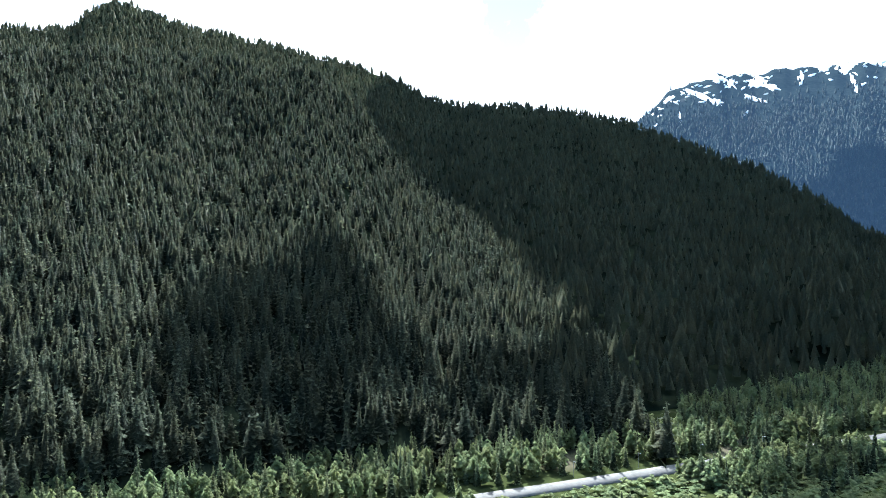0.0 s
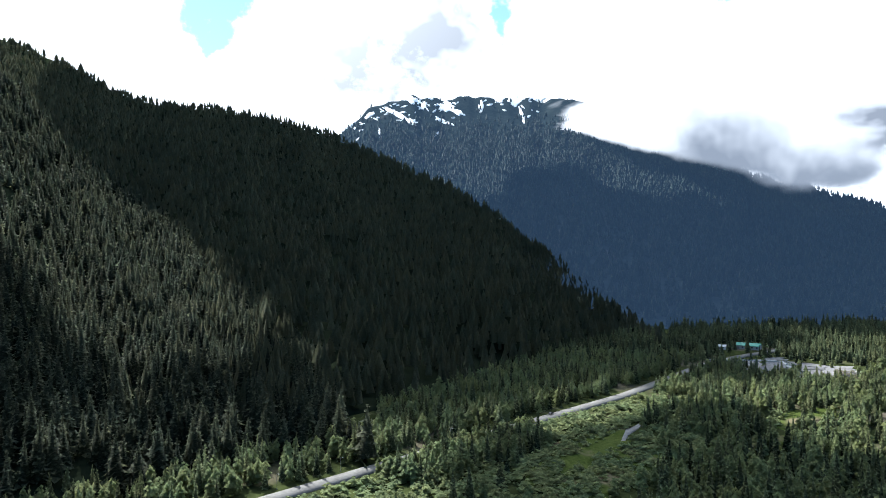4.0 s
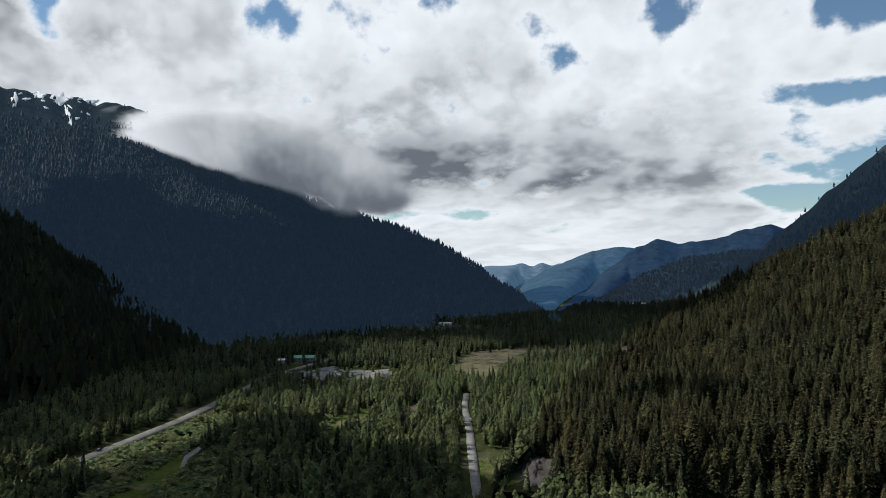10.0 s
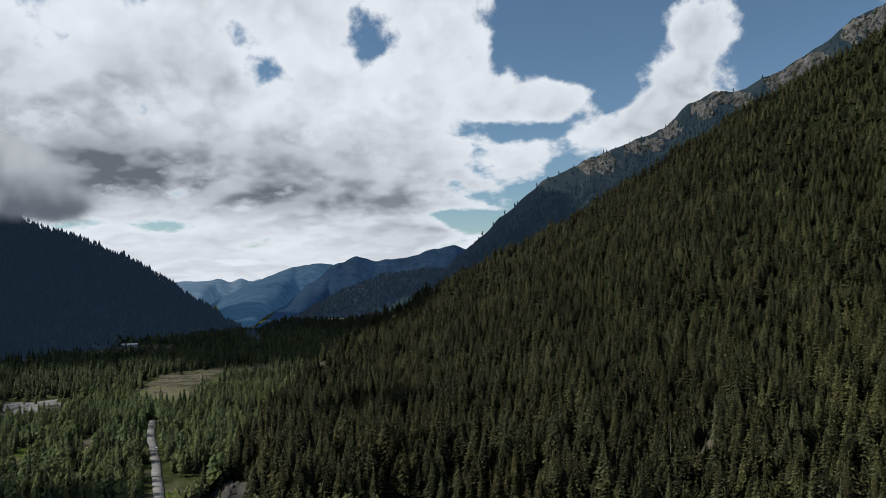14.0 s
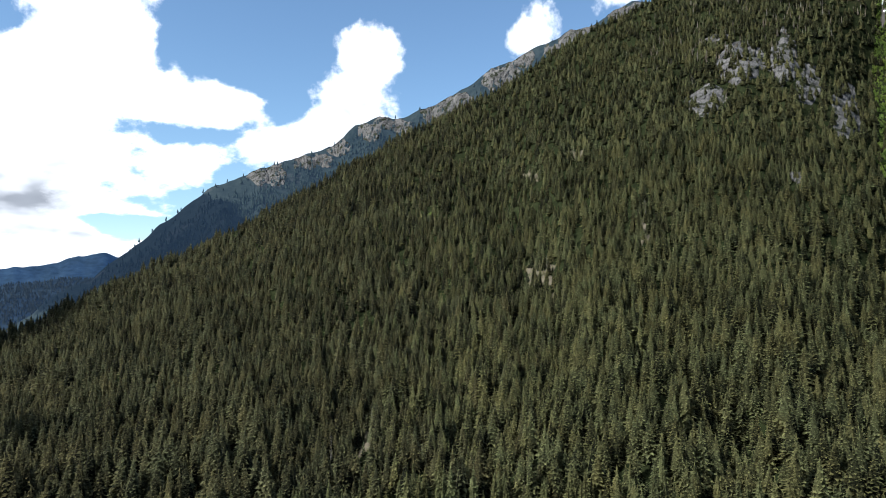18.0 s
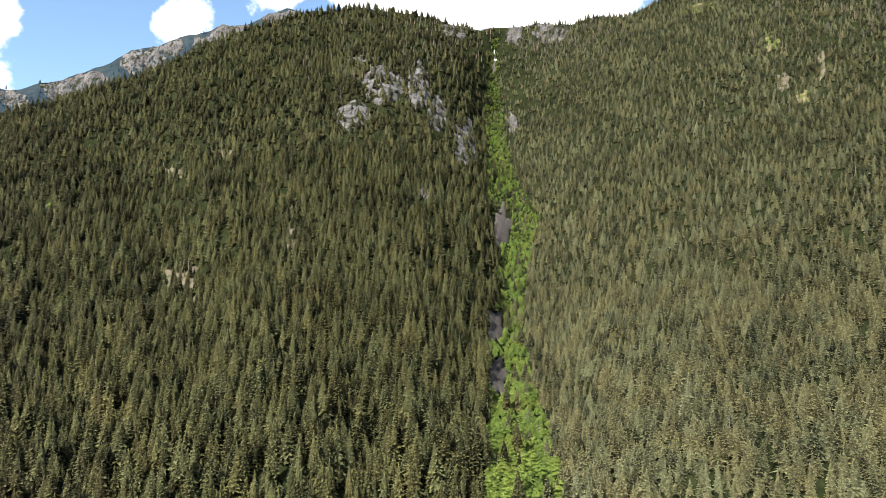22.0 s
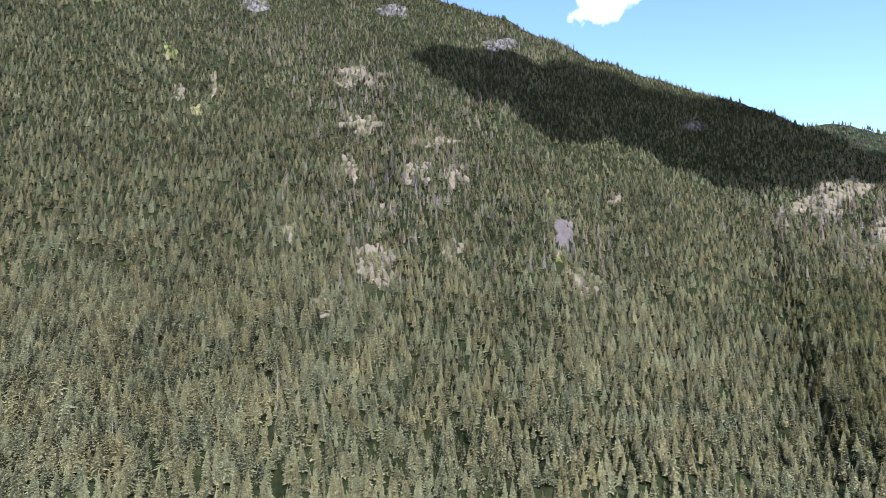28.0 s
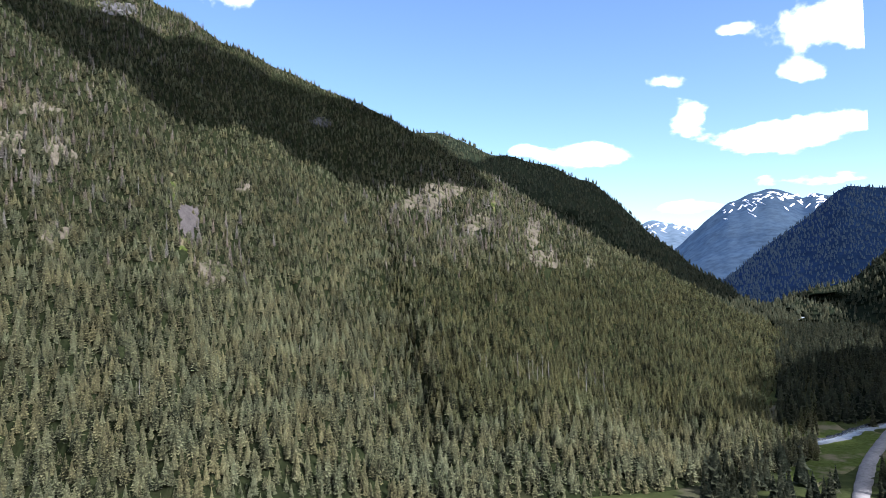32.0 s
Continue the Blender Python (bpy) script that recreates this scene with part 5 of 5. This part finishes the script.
# conifers that stand nearest
def tree_master(seed, mat, label):
    tree = thing("conifer", pose(0, 0, 0), label, "tree", "conifers on the near hillside")
    v, f = rod([(0, 0, -0.05), (0.004, 0, 0.3), (0.0, 0.004, 0.7), (0, 0, 0.97)], [0.018, 0.014, 0.008, 0.002], 7)
    part("trunk", v, f, BARK_M, tree, "brown bark")
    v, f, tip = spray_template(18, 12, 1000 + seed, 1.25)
    # tip weight again paints inner shade and light ends
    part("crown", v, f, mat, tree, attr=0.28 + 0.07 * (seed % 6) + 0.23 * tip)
    return tree


MASTERS = {}
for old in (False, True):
    MASTERS[old] = [tree_master(10 * old + k, DARKENED_M if old else CONIFER_M, "tall old conifer on the steep slope, shade darkening put into its needles" if old else "olive-green conifer with drooping branches on the slope") for k in range(6)]
used = set()
r = random.Random(5)
for p, h, old in NEARBY:
    k = r.randrange(6)
    src = MASTERS[old][k]
    h = float(h)
    m = Matrix.Translation((float(p[0]), float(p[1]), float(p[2]) - 0.4)) @ Matrix.Rotation(r.uniform(0, 6.28), 4, "Z") @ Matrix.Diagonal((h * r.uniform(0.85, 1.15),) * 2 + (h, 1))
    if (old, k) not in used:
        used.add((old, k))
        src.matrix_basis = m
        continue
    c = copy_thing(src, pose(0, 0, 0))
    c.matrix_basis = m
for old, trees in MASTERS.items():
    for k, t in enumerate(trees):
        if (old, k) not in used:
            for c in list(t.children):
                bpy.data.objects.remove(c)
            bpy.data.objects.remove(t)


def drop(az, el):
    q = hillside.at(az, hillside.u_of(az, el))
    return float(q[0]), float(q[1]), float(q[2])


# dead standing trunks
def snag(seed, label):
    r = random.Random(seed)
    ob = thing("dead_tree", pose(0, 0, 0), label, "tree", "dead trunks on the hillside")
    v, f = rod([(0, 0, -0.6), (r.uniform(-.1, .1), 0, 7), (r.uniform(-.2, .2), r.uniform(-.2, .2), 15), (r.uniform(-.3, .3), 0, 20)], [0.34, 0.26, 0.15, 0.05], 7)
    part("trunk", v, f, SNAG_M, ob, "bare grey trunk")
    for k in range(7):
        z, a, ln = r.uniform(6, 19), r.uniform(0, 6.28), r.uniform(0.8, 2.4)
        v, f = rod([(0, 0, z), (ln * math.cos(a), ln * math.sin(a), z - 0.2 * ln)], [0.07, 0.02], 5)
        part("branch", v, f, SNAG_M, ob)
    return ob


snags = [snag(k, "bare grey dead conifer trunk among living trees") for k in range(4)]
SPOTS = [(77.6, -7.4), (112.5, 1.0), (110.5, 0.6), (109.0, -1.6), (118.6, 3.6), (124, 6.5), (129, 1.2), (130.5, 3.0), (126.0, 3.8), (154.8, -9.4), (155.1, -9.3), (155.5, -9.2), (155.9, -9.1), (156.4, -9.1), (153.9, -9.0), (158.8, -9.8), (159.4, -9.8), (160.1, -9.7), (160.8, -9.9), (150.8, -8.2), (151.3, -8.3), (110.8, 14.2), (111.8, 13.9), (109.5, 17.6), (111.2, 17.8), (115.5, 10.2), (118.5, 9.9), (147, 6.5), (149, 4.6), (63.5, 17.6), (66.0, 18.6), (61.0, 15.8), (57.2, 5.6), (49.3, 1.4), (39.8, -12.2), (34.8, -11.6), (31.5, -14.0), (104, -9.0), (92, -12.0), (124, -9.5), (136, -7.0), (142, -10.5)]
for k, (a, e) in enumerate(SPOTS):
    src = snags[k % 4]
    m = Matrix.Translation(drop(a, e)) @ Matrix.Rotation(r.uniform(0, 6.28), 4, "Z") @ Matrix.Diagonal((1, 1, r.uniform(0.6, 1.05), 1))
    if k < 4:
        src.matrix_basis = m
    else:
        copy_thing(src, pose(0, 0, 0)).matrix_basis = m

# boulders in the gully and on the scree
def boulder(seed):
    v, f = ball(2000 + seed, 6)
    rr = np.random.default_rng(seed)
    v = v * rr.uniform(0.8, 1.2, v.shape) * (1.2, 0.9, 0.75)
    return tagged(mesh_object("boulder", v, f, ROCK_M), "rough grey boulder lying on scree", "rock", "boulders in the gully")


rocks = [boulder(k) for k in range(4)]
for k in range(64):
    if k < 44:
        e = r.uniform(-12, 19)
        a = float(gully_line(e)) + r.uniform(-0.7, 0.7) * float(gully_width(e))
    else:
        a, e = (127.6 + r.uniform(-0.8, 0.8), 4.6 + r.uniform(-0.8, 0.8)) if k < 52 else (-3.6 + r.uniform(-1.2, 1.2), -16.3 + r.uniform(-0.9, 0.9))
    size = r.uniform(0.7, 2.0)
    m = Matrix.Translation(drop(a, e)) @ Matrix.Translation((0, 0, 0.5)) @ Matrix.Rotation(r.uniform(0, 6.28), 4, "Z") @ Matrix.Scale(size, 4)
    if k < 4:
        rocks[k].matrix_basis = m
    else:
        copy_thing(rocks[k % 4], pose(0, 0, 0)).matrix_basis = m

# driftwood on the gravel bars
def log(seed):
    rr = random.Random(seed)
    v, f = rod([(-5, 0, 0.2), (0, rr.uniform(-.3, .3), 0.25), (5, 0, 0.2)], [0.32, 0.26, 0.14], 7)
    me = mesh_object("log", np.array(v), np.array([q for q in f if len(q) == 4]), SNAG_M)
    return tagged(me, "bleached driftwood log on gravel", "log", "driftwood logs on the river bar")


logs = [log(k) for k in range(3)]
for k in range(72):
    cx, cy, w2, l2 = ((-255, 735, 22, 45), (-212, 730, 8, 28), (-114, 890, 42, 60), (-116, 820, 34, 60))[k % 4]
    x, y = cx + r.uniform(-w2, w2), cy + r.uniform(-l2, l2) * 0.6
    m = Matrix.Translation((x, y, float(floor_z(x, y)) + 0.6)) @ Matrix.Rotation(r.uniform(0, 3.14), 4, "Z") @ Matrix.Scale(r.uniform(0.6, 1.3), 4)
    if k < 3:
        logs[k].matrix_basis = m
    else:
        copy_thing(logs[k % 3], pose(0, 0, 0)).matrix_basis = m


# lamp posts along the highway
def street_lamp():
    ob = thing("street_lamp", pose(0, 0, 0), "slim grey steel lamp post beside the highway", "lamp post", "lamp posts along the highway")
    part("pole", *rod([(0, 0, -0.5), (0, 0, 4), (0, 0, 7.6)], [0.14, 0.11, 0.08], 8), STEEL_M, ob)
    part("arm", *rod([(0, 0, 7.4), (0.7, 0, 7.9), (1.7, 0, 8.0)], [0.06, 0.055, 0.05], 7), STEEL_M, ob)
    part("lamp_head", *box(1.5, 2.3, -0.18, 0.18, 7.86, 8.06, 0.05), GREY_ROOF_M, ob)
    part("base_plate", *box(-0.25, 0.25, -0.25, 0.25, -0.3, 0.1, 0.03), STEEL_M, ob)
    return ob


lamp = street_lamp()
for k, (x, y) in enumerate([(-318.5, 182), (-318.5, 222), (-319, 264), (-319, 308)]):
    m = pose(x, y, float(floor_z(np.array(x), np.array(y))) + 0.4)
    if k:
        copy_thing(lamp, m)
    else:
        lamp.matrix_basis = m


# cars and a truck
def car(x, y, z, heading, paint, label):
    ob = thing("car", pose(x, y, z, 0, 0, heading), label, "car")
    prof = [(-2.25, 0.35), (-2.3, 0.75), (-2.1, 0.95), (-1.3, 1.0), (-0.7, 1.45), (0.9, 1.48), (1.6, 1.02), (2.25, 0.9), (2.3, 0.4)]
    n = len(prof)
    v = [(px, -0.9, pz) for px, pz in prof] + [(px, 0.9, pz) for px, pz in prof]
    f = [tuple(range(n))[::-1], tuple(range(n, 2 * n))] + [(i, (i + 1) % n, n + (i + 1) % n, n + i) for i in range(n)]
    body = part("body", v, f, paint, ob)
    part("window", *box(-1.15, 1.35, -0.915, 0.915, 1.02, 1.4, 0.12), WINDOW_M, body, "dark glass")
    for wx in (-1.4, 1.45):
        for wy in (-0.86, 0.86):
            wheel = part("wheel", *rod([(wx, wy - 0.1, 0.33), (wx, wy + 0.1, 0.33)], [0.33, 0.33], 12), TYRE_M, ob)
            part("rim", *rod([(wx, wy - 0.11, 0.33), (wx, wy + 0.11, 0.33)], [0.19, 0.19], 10), STEEL_M, wheel)
    for wy in (-0.6, 0.6):
        part("headlight", *box(-2.32, -2.2, wy - 0.2, wy + 0.2, 0.62, 0.8, 0.02), WHITE_PAINT_M, ob)
    return ob


car(-314, 406, 1.2, 90, DARK_PAINT_M, "dark car on the pale highway")
car(-84, 528, 0.9, 98, WHITE_PAINT_M, "white car parked beside the gravel road")


# buildings
def building(name, x, y, z, heading, ln, wd, ht, rise, wall, roof, label, bays=4):
    ob = thing(name, pose(x, y, z, 0, 0, heading), label, "building")
    a, b = ln / 2, wd / 2
    gable = [(-a, -b, -1), (a, -b, -1), (a, b, -1), (-a, b, -1), (-a, -b, ht), (a, -b, ht), (a, b, ht), (-a, b, ht), (-a, 0, ht + rise), (a, 0, ht + rise)]
    part("wall", gable, [(0, 1, 5, 4), (2, 3, 7, 6), (1, 2, 6, 9, 5), (3, 0, 4, 8, 7)], wall, ob)
    for s in (-1, 1):
        e, t = 0.6, 0.25
        sl = rise / b
        v = [(-a - e, s * (b + e), ht - e * sl), (a + e, s * (b + e), ht - e * sl), (a + e, 0, ht + rise), (-a - e, 0, ht + rise)]
        v += [(p, q, w2 + t) for p, q, w2 in v]
        part("roof", v, [(0, 1, 2, 3), (7, 6, 5, 4), (0, 4, 5, 1), (1, 5, 6, 2), (2, 6, 7, 3), (3, 7, 4, 0)], roof, ob)
    for k in range(bays):
        cx = -a + (k + 0.5) * ln / bays
        if k == 0:
            part("door", *box(cx - 1.5, cx + 1.5, -b - 0.06, -b + 0.1, 0, min(3.0, ht * 0.8), 0.02), DOOR_M, ob)
        else:
            win = part("window", *box(cx - 0.8, cx + 0.8, -b - 0.05, -b + 0.1, ht * 0.35, ht * 0.72, 0.02), WINDOW_M, ob)
            part("sill", *box(cx - 0.95, cx + 0.95, -b - 0.16, -b + 0.05, ht * 0.35 - 0.12, ht * 0.35, 0.02), wall, win)
    return ob


building("shed", -350, 842, 0.6, 8, 27, 11, 4.5, 2.6, GREY_WALL_M, GREEN_ROOF_M, "long shed with a bright green metal roof", 5)
building("workshop", -372, 822, 0.6, 20, 12, 8, 3.5, 1.6, WHITE_WALL_M, GREY_ROOF_M, "small pale workshop beside the yard", 3)
building("cabin", -35, 803, 0.2, 10, 12, 8, 3.2, 2.0, WHITE_WALL_M, GREEN_ROOF_M, "small cabin with a pale green roof among trees", 3)
building("warehouse", -268, 1380, 0.2, 12, 26, 10, 5, 1.5, WHITE_WALL_M, GREY_ROOF_M, "long white warehouse at the far end of the valley", 6)
building("house", 127, -1600, 0.5, 190, 20, 14, 9, 4.5, WHITE_WALL_M, GREY_ROOF_M, "tall white house far up the valley in shade", 4)
